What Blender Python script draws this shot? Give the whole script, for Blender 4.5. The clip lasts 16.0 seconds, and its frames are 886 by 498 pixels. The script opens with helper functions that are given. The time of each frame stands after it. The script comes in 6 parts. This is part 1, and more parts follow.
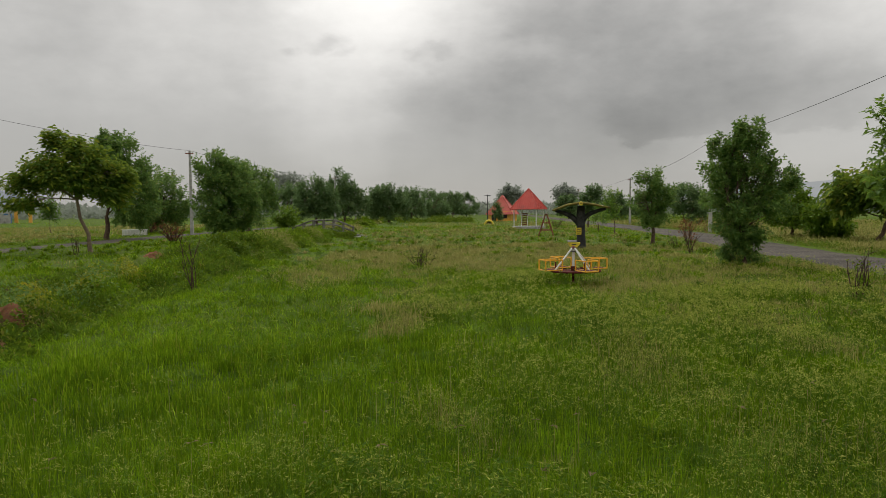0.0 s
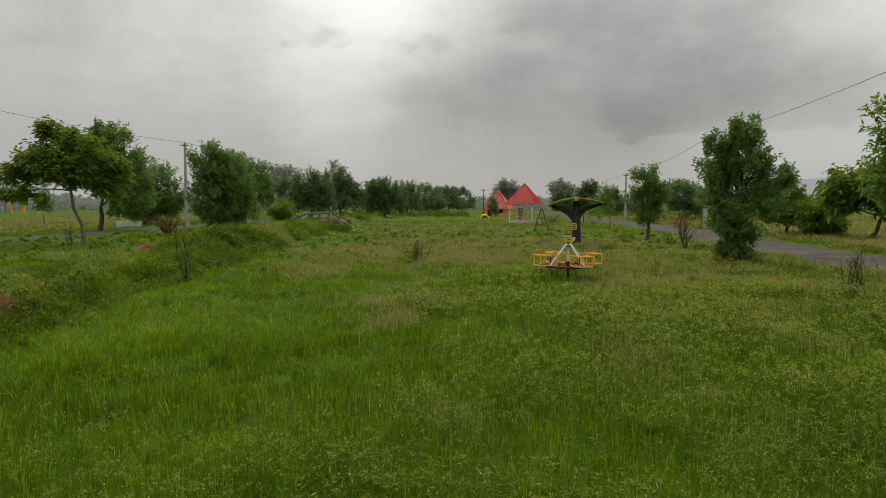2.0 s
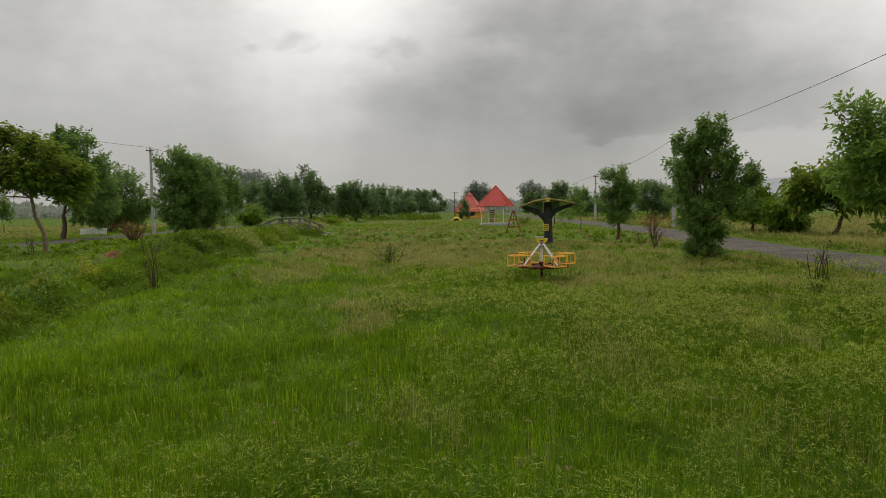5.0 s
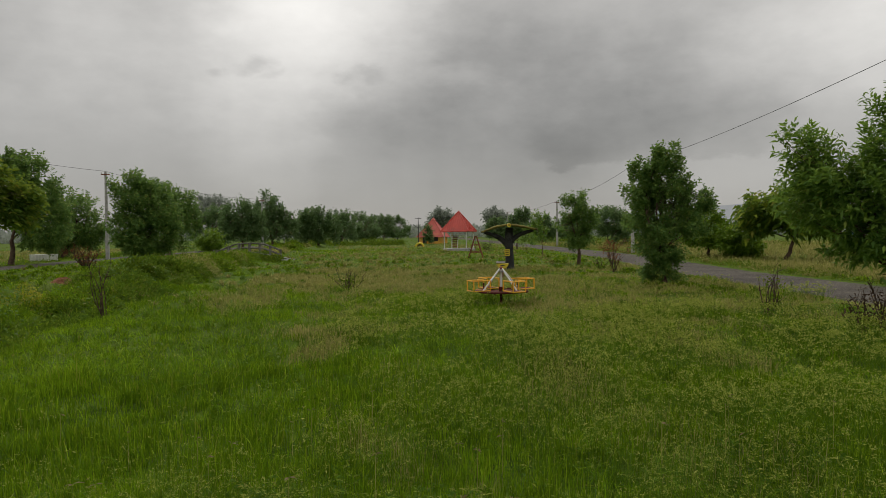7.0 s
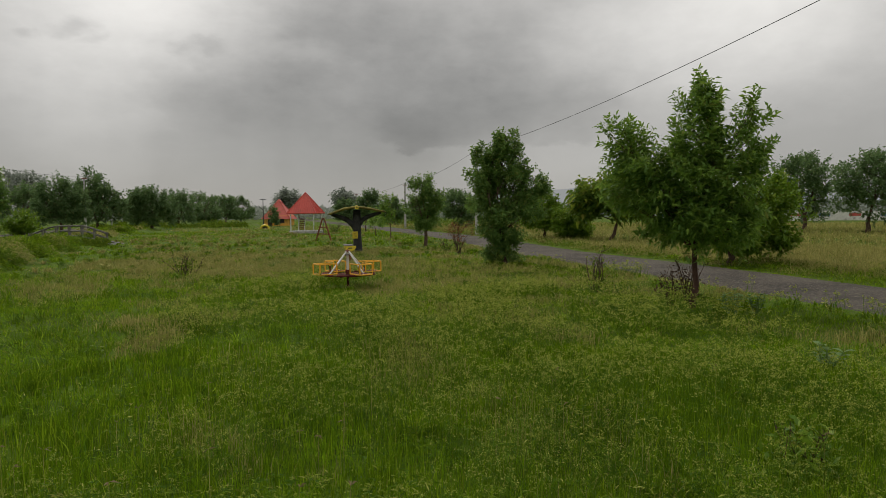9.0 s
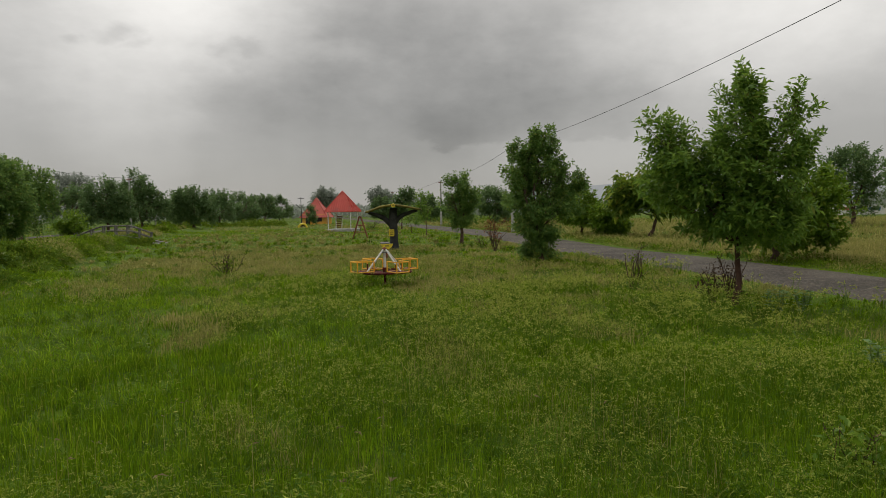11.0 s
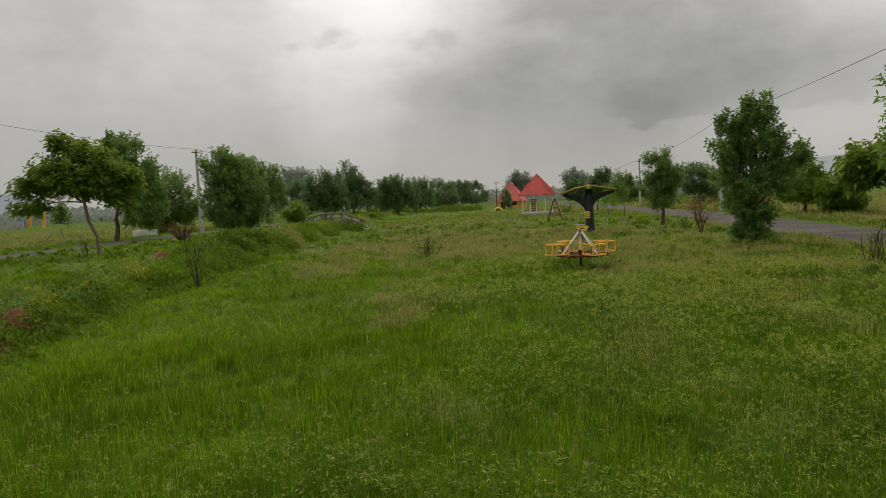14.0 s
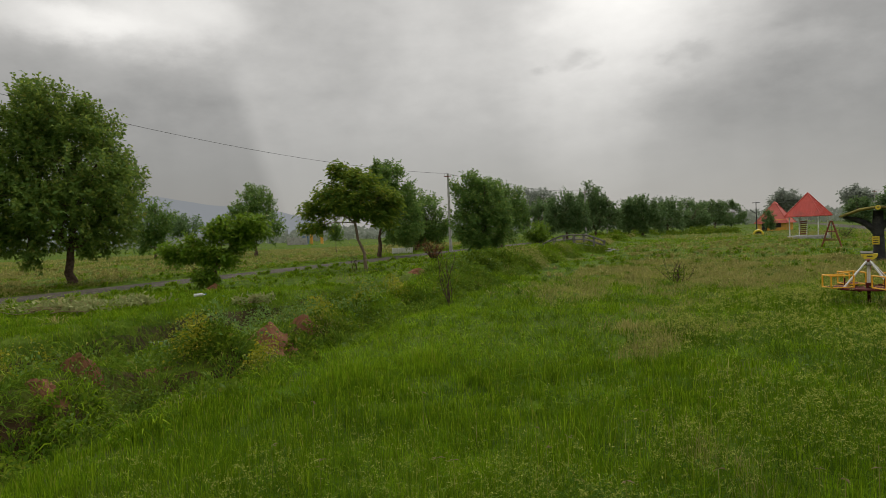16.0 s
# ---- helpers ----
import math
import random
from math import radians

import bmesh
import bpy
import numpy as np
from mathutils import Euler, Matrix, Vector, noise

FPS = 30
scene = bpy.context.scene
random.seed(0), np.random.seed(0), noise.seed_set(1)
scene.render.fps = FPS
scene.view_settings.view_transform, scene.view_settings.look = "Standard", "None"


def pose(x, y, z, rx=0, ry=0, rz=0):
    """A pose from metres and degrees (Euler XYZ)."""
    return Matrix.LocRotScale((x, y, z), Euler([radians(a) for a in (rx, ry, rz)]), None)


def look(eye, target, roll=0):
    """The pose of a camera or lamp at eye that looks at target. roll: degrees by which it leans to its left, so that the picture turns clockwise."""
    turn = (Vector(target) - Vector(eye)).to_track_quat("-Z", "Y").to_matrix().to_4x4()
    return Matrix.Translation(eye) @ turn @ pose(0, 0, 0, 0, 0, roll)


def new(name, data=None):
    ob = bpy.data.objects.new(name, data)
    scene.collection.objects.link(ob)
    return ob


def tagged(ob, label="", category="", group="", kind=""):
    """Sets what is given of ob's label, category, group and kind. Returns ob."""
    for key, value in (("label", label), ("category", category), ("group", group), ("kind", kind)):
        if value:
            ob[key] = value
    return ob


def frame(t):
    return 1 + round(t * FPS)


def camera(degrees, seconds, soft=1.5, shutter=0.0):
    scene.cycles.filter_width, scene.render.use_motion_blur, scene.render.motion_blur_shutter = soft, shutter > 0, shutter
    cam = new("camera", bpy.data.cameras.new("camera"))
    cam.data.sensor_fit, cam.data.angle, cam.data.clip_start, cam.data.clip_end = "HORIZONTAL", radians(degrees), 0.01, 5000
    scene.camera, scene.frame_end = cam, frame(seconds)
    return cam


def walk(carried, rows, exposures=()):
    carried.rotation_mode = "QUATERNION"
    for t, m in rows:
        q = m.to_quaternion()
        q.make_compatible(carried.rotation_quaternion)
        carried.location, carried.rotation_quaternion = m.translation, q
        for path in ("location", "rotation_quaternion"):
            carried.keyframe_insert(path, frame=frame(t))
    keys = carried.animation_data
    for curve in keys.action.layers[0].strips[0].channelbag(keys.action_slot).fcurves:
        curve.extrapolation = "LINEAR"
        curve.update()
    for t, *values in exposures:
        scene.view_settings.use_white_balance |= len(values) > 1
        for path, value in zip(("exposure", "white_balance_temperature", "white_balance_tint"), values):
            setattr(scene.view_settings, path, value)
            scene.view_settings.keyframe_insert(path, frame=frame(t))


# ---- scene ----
cam = camera(68.69, 16.0, soft=0.7)
PATH = [
    (0.0, pose(-0.076, -0.113, 1.870, 86.580, 0.500, -0.000)),
    (0.5, pose(-0.090, -0.105, 1.857, 85.938, 0.499, 0.221)),
    (1.0, pose(-0.072, -0.108, 1.858, 85.774, 0.292, -0.185)),
    (1.5, pose(-0.068, -0.098, 1.864, 85.796, 0.186, -0.011)),
    (2.0, pose(-0.067, -0.099, 1.870, 86.066, -0.001, -0.369)),
    (2.5, pose(-0.061, -0.089, 1.874, 86.634, 0.335, -0.671)),
    (3.0, pose(-0.102, -0.081, 1.870, 87.297, 0.631, -0.702)),
    (3.2, pose(-0.098, -0.071, 1.866, 86.700, 0.650, -1.600)),
    (5.3, pose(-0.106, -0.015, 1.821, 86.340, 0.800, -3.500)),
    (5.5, pose(-0.113, -0.011, 1.815, 86.441, 0.821, -4.676)),
    (6.0, pose(-0.140, 0.017, 1.813, 86.140, 0.386, -6.342)),
    (6.5, pose(-0.058, 0.030, 1.826, 87.401, 0.625, -5.471)),
    (7.0, pose(0.024, 0.056, 1.821, 88.552, 0.696, -6.051)),
    (7.5, pose(0.090, 0.062, 1.825, 87.919, 0.449, -9.620)),
    (8.0, pose(0.132, 0.062, 1.841, 87.199, 0.170, -14.901)),
    (8.2, pose(0.120, 0.055, 1.842, 87.080, 0.200, -16.800)),
    (10.3, pose(0.075, 0.024, 1.846, 86.680, 0.620, -20.100)),
    (10.5, pose(0.075, 0.023, 1.846, 86.499, 0.645, -19.264)),
    (11.0, pose(0.073, 0.030, 1.848, 86.607, 1.033, -16.162)),
    (11.5, pose(0.067, 0.026, 1.848, 86.682, 1.046, -14.832)),
    (12.0, pose(0.066, 0.020, 1.848, 86.901, 1.249, -12.955)),
    (12.5, pose(0.070, 0.043, 1.841, 87.055, 0.953, -9.569)),
    (13.0, pose(0.077, 0.059, 1.842, 86.737, 1.329, -6.854)),
    (13.5, pose(0.069, 0.082, 1.834, 86.406, 2.113, -3.176)),
    (14.0, pose(0.075, 0.048, 1.833, 85.682, 2.685, 0.862)),
    (14.5, pose(0.050, 0.033, 1.870, 86.049, 2.909, 7.810)),
    (15.0, pose(0.024, 0.036, 1.877, 86.678, 3.204, 13.498)),
    (15.5, pose(-0.005, 0.042, 1.888, 87.635, 2.361, 17.778)),
    (16.0, pose(-0.031, 0.040, 1.894, 88.407, 2.299, 21.894)),
]
walk(cam, PATH, ((0.0, 0.04), (5.5, 0.04), (6.5, -0.02), (7.0, -0.20), (8.0, -0.20), (10.5, -0.12), (12.0, -0.08), (13.0, -0.06),
                 (14.0, 0.0), (15.0, 0.04), (16.0, -0.08)))

# ---------------------------------------------------------------- sky and light
SUN_AZ, SUN_EL = -4.0, 46.0


def node(nt, kind):
    return nt.nodes.new(kind)


def wire_up(nt, value, socket):
    """Link a socket, or set a plain value."""
    if isinstance(value, bpy.types.NodeSocket):
        nt.links.new(value, socket)
    else:
        socket.default_value = value


def calc(nt, op, a, b=0.0, c=None):
    n = node(nt, "ShaderNodeMath")
    n.operation = op
    wire_up(nt, a, n.inputs[0])
    wire_up(nt, b, n.inputs[1])
    if c is not None:
        wire_up(nt, c, n.inputs[2])
    return n.outputs[0]


def vec(nt, op, a, b):
    n = node(nt, "ShaderNodeVectorMath")
    n.operation = op
    wire_up(nt, a, n.inputs[0])
    wire_up(nt, b, n.inputs[1])
    return n.outputs["Value"] if op in ("LENGTH", "DOT_PRODUCT") else n.outputs[0]


def smooth(nt, value, lo, hi, out_lo, out_hi):
    n = node(nt, "ShaderNodeMapRange")
    n.interpolation_type = "SMOOTHSTEP"
    wire_up(nt, value, n.inputs[0])
    for i, v in enumerate((lo, hi, out_lo, out_hi)):
        n.inputs[i + 1].default_value = v
    return n.outputs[0]


def noise_tex(nt, vector, scale, detail=3.0, rough=0.55, colour=False):
    n = node(nt, "ShaderNodeTexNoise")
    if vector is not None:
        nt.links.new(vector, n.inputs["Vector"])
    n.inputs["Scale"].default_value = scale
    n.inputs["Detail"].default_value = detail
    n.inputs["Roughness"].default_value = rough
    return n.outputs["Color"] if colour else n.outputs[0]


def mix_rgb(nt, fac, a, b, blend="MIX"):
    n = node(nt, "ShaderNodeMix")
    n.data_type, n.blend_type = "RGBA", blend
    wire_up(nt, fac, n.inputs[0])
    wire_up(nt, (*a, 1) if isinstance(a, tuple) else a, n.inputs[6])
    wire_up(nt, (*b, 1) if isinstance(b, tuple) else b, n.inputs[7])
    return n.outputs[2]


# clouds: azimuth, elevation, half width, half height (degrees), added brightness, softness
CLOUDS = (
    (-3.0, 21.0, 11.0, 10.0, 0.42, 0.0),
    (-8.5, 14.0, 7.5, 12.0, 0.22, 0.0),
    (-18.0, 16.0, 15.0, 10.0, 0.10, 0.0),
    (13.0, 10.0, 22.0, 9.0, -0.10, 0.15),
    (5.0, 9.5, 10.0, 4.5, -0.03, 0.1),
    (16.0, 7.6, 10.0, 3.0, -0.035, 0.1),
    (7.0, 13.8, 3.4, 1.0, 0.08, 0.2),
    (11.5, 16.5, 8.5, 5.0, -0.085, 0.1),
    (31.0, 4.5, 14.0, 4.0, 0.09, 0.0),
    (43.0, 16.0, 16.0, 9.0, 0.38, 0.0),
    (24.0, 13.0, 15.0, 6.5, -0.055, 0.0),
    (-44.0, 17.5, 9.0, 3.6, 0.34, 0.2),
    (-52.0, 17.0, 7.0, 1.6, 0.22, 0.2),
    (-50.0, 21.0, 4.0, 2.0, -0.10, 0.3),
    (-12.4, 13.5, 1.1, 0.5, -0.10, 0.0),
    (-10.5, 14.2, 1.3, 0.7, -0.13, 0.0),
    (-9.0, 13.5, 0.9, 0.5, -0.10, 0.0),
    (-2.8, 13.2, 1.3, 0.5, -0.09, 0.0),
    (-0.8, 13.7, 1.7, 0.6, -0.11, 0.0),
)

world = bpy.data.worlds.new("overcast_sky")
scene.world = world
world.use_nodes = True
wt = world.node_tree
wt.nodes.clear()
coord = node(wt, "ShaderNodeTexCoord").outputs["Generated"]
sep = node(wt, "ShaderNodeSeparateXYZ")
wt.links.new(coord, sep.inputs[0])
azimuth = calc(wt, "MULTIPLY", calc(wt, "ARCTAN2", sep.outputs[0], sep.outputs[1]), 57.2958)
elevation = calc(wt, "MULTIPLY", calc(wt, "ARCSINE", sep.outputs[2]), 57.2958)
comb = node(wt, "ShaderNodeCombineXYZ")
wt.links.new(azimuth, comb.inputs[0])
wt.links.new(elevation, comb.inputs[1])
stretch = vec(wt, "MULTIPLY", coord, (1.0, 1.0, 1.9))
warp = vec(wt, "SUBTRACT", noise_tex(wt, stretch, 4.0, 4.0, 0.5, True), (0.5, 0.5, 0.5))
curl = vec(wt, "SUBTRACT", noise_tex(wt, stretch, 15.0, 5.0, 0.6, True), (0.5, 0.5, 0.5))
flat = vec(wt, "ADD", comb.outputs[0], vec(wt, "MULTIPLY", warp, (8.0, 4.0, 0.0)))
flat = vec(wt, "ADD", flat, vec(wt, "MULTIPLY", curl, (3.0, 2.2, 0.0)))
light = calc(wt, "ADD", smooth(wt, elevation, 0.0, 16.0, 0.385, 0.50), smooth(wt, elevation, 20.0, 60.0, 0.0, 0.45))
for a0, e0, ra, re, gain, hard in CLOUDS:
    off = vec(wt, "MULTIPLY", vec(wt, "SUBTRACT", flat, (a0, e0, 0.0)), (1 / ra, 1 / re, 0.0))
    mask = smooth(wt, vec(wt, "LENGTH", off, (0, 0, 0)), hard, 1.25 if hard < 0.5 else hard + 0.5 * (1 - hard) + 0.02, gain, 0.0)
    light = calc(wt, "ADD", light, mask)
flat_sep = node(wt, "ShaderNodeSeparateXYZ")
wt.links.new(flat, flat_sep.inputs[0])
wa, we = flat_sep.outputs[0], flat_sep.outputs[1]
# a cloud bank with a sharp scalloped base, and a curtain of rain with a sheer side
slant = calc(wt, "ADD", azimuth, calc(wt, "MULTIPLY", elevation, 0.28))
for across, a0, a1, a2, a3, e0, e1, e2, e3, gain in ((wa, 12.0, 16.0, 31.0, 37.0, 5.6, 6.1, 7.0, 14.0, -0.058),
                                                     (slant, -90.0, -72.0, -36.4, -34.4, -3.0, -1.0, 11.0, 17.0, -0.11)):
    bank = calc(wt, "MULTIPLY", smooth(wt, across, a0, a1, 0.0, 1.0), smooth(wt, across, a2, a3, 1.0, 0.0))
    bank = calc(wt, "MULTIPLY", bank, calc(wt, "MULTIPLY", smooth(wt, we, e0, e1, 0.0, 1.0), smooth(wt, we, e2, e3, 1.0, 0.0)))
    light = calc(wt, "ADD", light, calc(wt, "MULTIPLY", bank, gain))
billow = noise_tex(wt, stretch, 7.0, 6.0, 0.55)
high = smooth(wt, elevation, 3.0, 12.0, 0.0, 1.0)
light = calc(wt, "ADD", light, calc(wt, "MULTIPLY", calc(wt, "SUBTRACT", billow, 0.5), calc(wt, "MULTIPLY", high, 0.22)))
wisp = noise_tex(wt, stretch, 17.0, 6.0, 0.6)
light = calc(wt, "ADD", light, calc(wt, "MULTIPLY", calc(wt, "SUBTRACT", wisp, 0.5), calc(wt, "MULTIPLY", high, 0.12)))
streak = noise_tex(wt, vec(wt, "MULTIPLY", coord, (1.0, 1.0, 0.12)), 16.0, 2.0)
light = calc(wt, "ADD", light, calc(wt, "MULTIPLY", calc(wt, "SUBTRACT", streak, 0.5), 0.05))
light = calc(wt, "MAXIMUM", light, 0.12)
tone = mix_rgb(wt, smooth(wt, light, 0.2, 0.7, 0.0, 1.0), (1.015, 0.993, 0.945), (1.01, 0.985, 0.94))
cloud = vec(wt, "SCALE", tone, (0, 0, 0))
wt.links.new(light, cloud.node.inputs["Scale"])
sky = node(wt, "ShaderNodeTexSky")
sky.sky_type, sky.sun_disc = "NISHITA", False
sky.sun_elevation, sky.sun_rotation = radians(SUN_EL), radians(SUN_AZ)
thin = vec(wt, "SCALE", sky.outputs[0], (0, 0, 0))
thin.node.inputs["Scale"].default_value = 0.004
total = vec(wt, "ADD", cloud, thin)
back = node(wt, "ShaderNodeBackground")
wt.links.new(total, back.inputs[0])
back.inputs[1].default_value = 1.0
wt.links.new(back.outputs[0], node(wt, "ShaderNodeOutputWorld").inputs[0])

lamp = bpy.data.lights.new("sun", "SUN")
lamp.energy, lamp.angle, lamp.color = 1.5, radians(25), (1.0, 0.97, 0.92)
sun = new("sun", lamp)
sd = Vector((math.sin(radians(SUN_AZ)) * math.cos(radians(SUN_EL)), math.cos(radians(SUN_AZ)) * math.cos(radians(SUN_EL)),
             math.sin(radians(SUN_EL))))
sun.matrix_world = look(sd * 60, (0, 0, 0))


# ---------------------------------------------------------------- materials
def material(name):
    m = bpy.data.materials.new(name)
    m.use_nodes = True
    nt = m.node_tree
    return m, nt, nt.nodes["Principled BSDF"], nt.nodes["Material Output"]


def surface(name, a, b, scale=6.0, rough=0.7, metal=0.0, bump=0.2, fine=60.0, stain=None, stain_scale=1.5):
    """A paint, stone or metal: two tones at one scale, grain at another, and stains."""
    m, nt, bsdf, _ = material(name)
    pos = node(nt, "ShaderNodeTexCoord").outputs["Object"]
    big = noise_tex(nt, pos, scale, 4.0)
    col = mix_rgb(nt, smooth(nt, big, 0.35, 0.65, 0, 1), a, b)
    grain = noise_tex(nt, pos, fine, 3.0)
    col = mix_rgb(nt, 0.25, col, mix_rgb(nt, grain, (0.25, 0.25, 0.25), (0.75, 0.75, 0.75)), "SOFT_LIGHT")
    if stain:
        s = noise_tex(nt, pos, stain_scale, 6.0, 0.65)
        col = mix_rgb(nt, smooth(nt, s, 0.52, 0.68, 0, 0.85), col, stain)
    nt.links.new(col, bsdf.inputs["Base Color"])
    bsdf.inputs["Metallic"].default_value = metal
    bsdf.inputs["Specular IOR Level"].default_value = 0.5 if rough < 0.7 else 0.2
    nt.links.new(smooth(nt, grain, 0.2, 0.8, max(0.05, rough - 0.12), min(1, rough + 0.12)), bsdf.inputs["Roughness"])
    bp = node(nt, "ShaderNodeBump")
    bp.inputs["Strength"].default_value = bump
    bp.inputs["Distance"].default_value = 0.01
    nt.links.new(grain, bp.inputs["Height"])
    nt.links.new(bp.outputs[0], bsdf.inputs["Normal"])
    return m


def foliage(name, dark, fair, tip, patch=0.5, through_light=0.35, rough=0.5, ageing=0.08, gloss=0.2, fine=6.0, shade=0.35, low=0.25):
    """Leaves or blades: tone from leaf to leaf and from clump to clump, light passing through."""
    m, nt, bsdf, out = material(name)
    geo = node(nt, "ShaderNodeNewGeometry")
    rnd = geo.outputs["Random Per Island"]
    clump = noise_tex(nt, geo.outputs["Position"], patch, 3.0, 0.6)
    col = mix_rgb(nt, smooth(nt, clump, 0.36, 0.66, 0, 1), dark, fair)
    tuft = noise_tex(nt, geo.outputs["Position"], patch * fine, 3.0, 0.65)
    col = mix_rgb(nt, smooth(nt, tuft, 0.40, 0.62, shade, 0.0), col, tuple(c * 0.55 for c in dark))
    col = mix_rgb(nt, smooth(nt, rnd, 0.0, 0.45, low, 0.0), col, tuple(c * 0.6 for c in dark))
    col = mix_rgb(nt, smooth(nt, rnd, 0.6, 1.0, 0, 0.8), col, tip)
    col = mix_rgb(nt, smooth(nt, rnd, 1 - ageing, 1 - ageing + 0.01, 0, 0.6), col, (0.22, 0.17, 0.05))
    nt.links.new(col, bsdf.inputs["Base Color"])
    bsdf.inputs["Roughness"].default_value = rough
    bsdf.inputs["Specular IOR Level"].default_value = gloss
    tr = node(nt, "ShaderNodeBsdfTranslucent")
    nt.links.new(mix_rgb(nt, 0.5, col, tip), tr.inputs[0])
    mx = node(nt, "ShaderNodeMixShader")
    mx.inputs[0].default_value = through_light
    nt.links.new(bsdf.outputs[0], mx.inputs[1])
    nt.links.new(tr.outputs[0], mx.inputs[2])
    nt.links.new(mx.outputs[0], out.inputs[0])
    return m


def ground_material():
    m, nt, bsdf, _ = material("meadow_soil")
    geo = node(nt, "ShaderNodeNewGeometry")
    pos = geo.outputs["Position"]
    big = noise_tex(nt, pos, 0.11, 4.0, 0.6)
    mid = noise_tex(nt, pos, 1.3, 5.0, 0.65)
    fine = noise_tex(nt, pos, 22.0, 4.0, 0.7)
    col = mix_rgb(nt, smooth(nt, mid, 0.35, 0.65, 0, 1), (0.046, 0.082, 0.006), (0.092, 0.150, 0.009))
    col = mix_rgb(nt, smooth(nt, big, 0.47, 0.62, 0, 0.6), col, (0.085, 0.105, 0.016))
    col = mix_rgb(nt, 0.6, col, mix_rgb(nt, fine, (0.2, 0.2, 0.2), (0.8, 0.8, 0.8)), "OVERLAY")
    up = node(nt, "ShaderNodeSeparateXYZ")
    nt.links.new(geo.outputs["True Normal"], up.inputs[0])
    steep = smooth(nt, calc(nt, "ADD", up.outputs[2], calc(nt, "MULTIPLY", calc(nt, "SUBTRACT", mid, 0.5), 0.25)), 0.74, 0.90, 0.95, 0.0)
    bare = calc(nt, "MULTIPLY", steep, smooth(nt, noise_tex(nt, pos, 0.9, 3.0), 0.44, 0.56, 0.0, 1.0))
    col = mix_rgb(nt, bare, col, (0.058, 0.033, 0.018))
    nt.links.new(col, bsdf.inputs["Base Color"])
    bsdf.inputs["Roughness"].default_value = 0.95
    bsdf.inputs["Specular IOR Level"].default_value = 0.1
    bp = node(nt, "ShaderNodeBump")
    bp.inputs["Strength"].default_value = 0.9
    bp.inputs["Distance"].default_value = 0.12
    nt.links.new(mid, bp.inputs["Height"])
    nt.links.new(bp.outputs[0], bsdf.inputs["Normal"])
    return m


def asphalt_material():
    m, nt, bsdf, _ = material("worn_asphalt")
    pos = node(nt, "ShaderNodeNewGeometry").outputs["Position"]
    big = noise_tex(nt, pos, 0.5, 4.0)
    mid = noise_tex(nt, pos, 4.0, 5.0, 0.7)
    fine = noise_tex(nt, pos, 70.0, 2.0)
    col = mix_rgb(nt, smooth(nt, big, 0.35, 0.65, 0, 1), (0.048, 0.042, 0.035), (0.090, 0.078, 0.064))
    col = mix_rgb(nt, smooth(nt, mid, 0.50, 0.70, 0, 0.8), col, (0.148, 0.128, 0.100))
    grit = noise_tex(nt, pos, 16.0, 4.0, 0.75)
    col = mix_rgb(nt, smooth(nt, grit, 0.52, 0.66, 0, 0.75), col, (0.205, 0.180, 0.145))
    col = mix_rgb(nt, smooth(nt, grit, 0.30, 0.42, 0.7, 0), col, (0.022, 0.021, 0.020))
    col = mix_rgb(nt, 0.5, col, mix_rgb(nt, fine, (0.15, 0.15, 0.15), (0.85, 0.85, 0.85)), "OVERLAY")
    nt.links.new(col, bsdf.inputs["Base Color"])
    nt.links.new(smooth(nt, mid, 0.3, 0.7, 0.7, 0.95), bsdf.inputs["Roughness"])
    bsdf.inputs["Specular IOR Level"].default_value = 0.1
    bp = node(nt, "ShaderNodeBump")
    bp.inputs["Strength"].default_value = 0.9
    bp.inputs["Distance"].default_value = 0.03
    nt.links.new(grit, bp.inputs["Height"])
    nt.links.new(bp.outputs[0], bsdf.inputs["Normal"])
    return m


GROUND = ground_material()
ASPHALT = asphalt_material()
DITCH_SOIL = surface("dark_ditch_soil", (0.040, 0.032, 0.012), (0.072, 0.052, 0.020), 1.6, 0.95, 0, 0.9, 25, (0.050, 0.075, 0.012), 1.3)
SOIL = surface("red_earth", (0.165, 0.072, 0.036), (0.245, 0.112, 0.058), 5.0, 0.95, 0, 0.9, 30, (0.09, 0.05, 0.03), 2.5)
CONCRETE = surface("weathered_concrete", (0.34, 0.33, 0.31), (0.46, 0.45, 0.42), 3.0, 0.85, 0, 0.4, 45, (0.18, 0.17, 0.15), 1.2)
GREY_CONCRETE = surface("mossy_concrete", (0.115, 0.108, 0.095), (0.195, 0.185, 0.165), 3.0, 0.9, 0, 0.5, 40, (0.07, 0.075, 0.06), 2.0)
WHITEWASH = surface("stained_whitewash", (0.62, 0.61, 0.57), (0.75, 0.74, 0.70), 3.0, 0.8, 0, 0.3, 40, (0.32, 0.30, 0.27), 1.4)
WHITE_PAINT = surface("white_paint", (0.66, 0.66, 0.63), (0.78, 0.78, 0.75), 7.0, 0.45, 0, 0.15, 60, (0.42, 0.34, 0.27), 6.0)
YELLOW_PAINT = surface("yellow_paint", (0.84, 0.40, 0.012), (0.88, 0.48, 0.025), 7.0, 0.42, 0, 0.15, 60, (0.40, 0.16, 0.03), 7.0)
MAROON_PAINT = surface("maroon_paint", (0.075, 0.012, 0.012), (0.12, 0.02, 0.018), 7.0, 0.85, 0, 0.2, 60, (0.10, 0.05, 0.03), 6.0)
RUST_PAINT = surface("rusty_red_steel", (0.17, 0.055, 0.035), (0.25, 0.08, 0.05), 9.0, 0.7, 0, 0.3, 70, (0.10, 0.05, 0.03), 5.0)
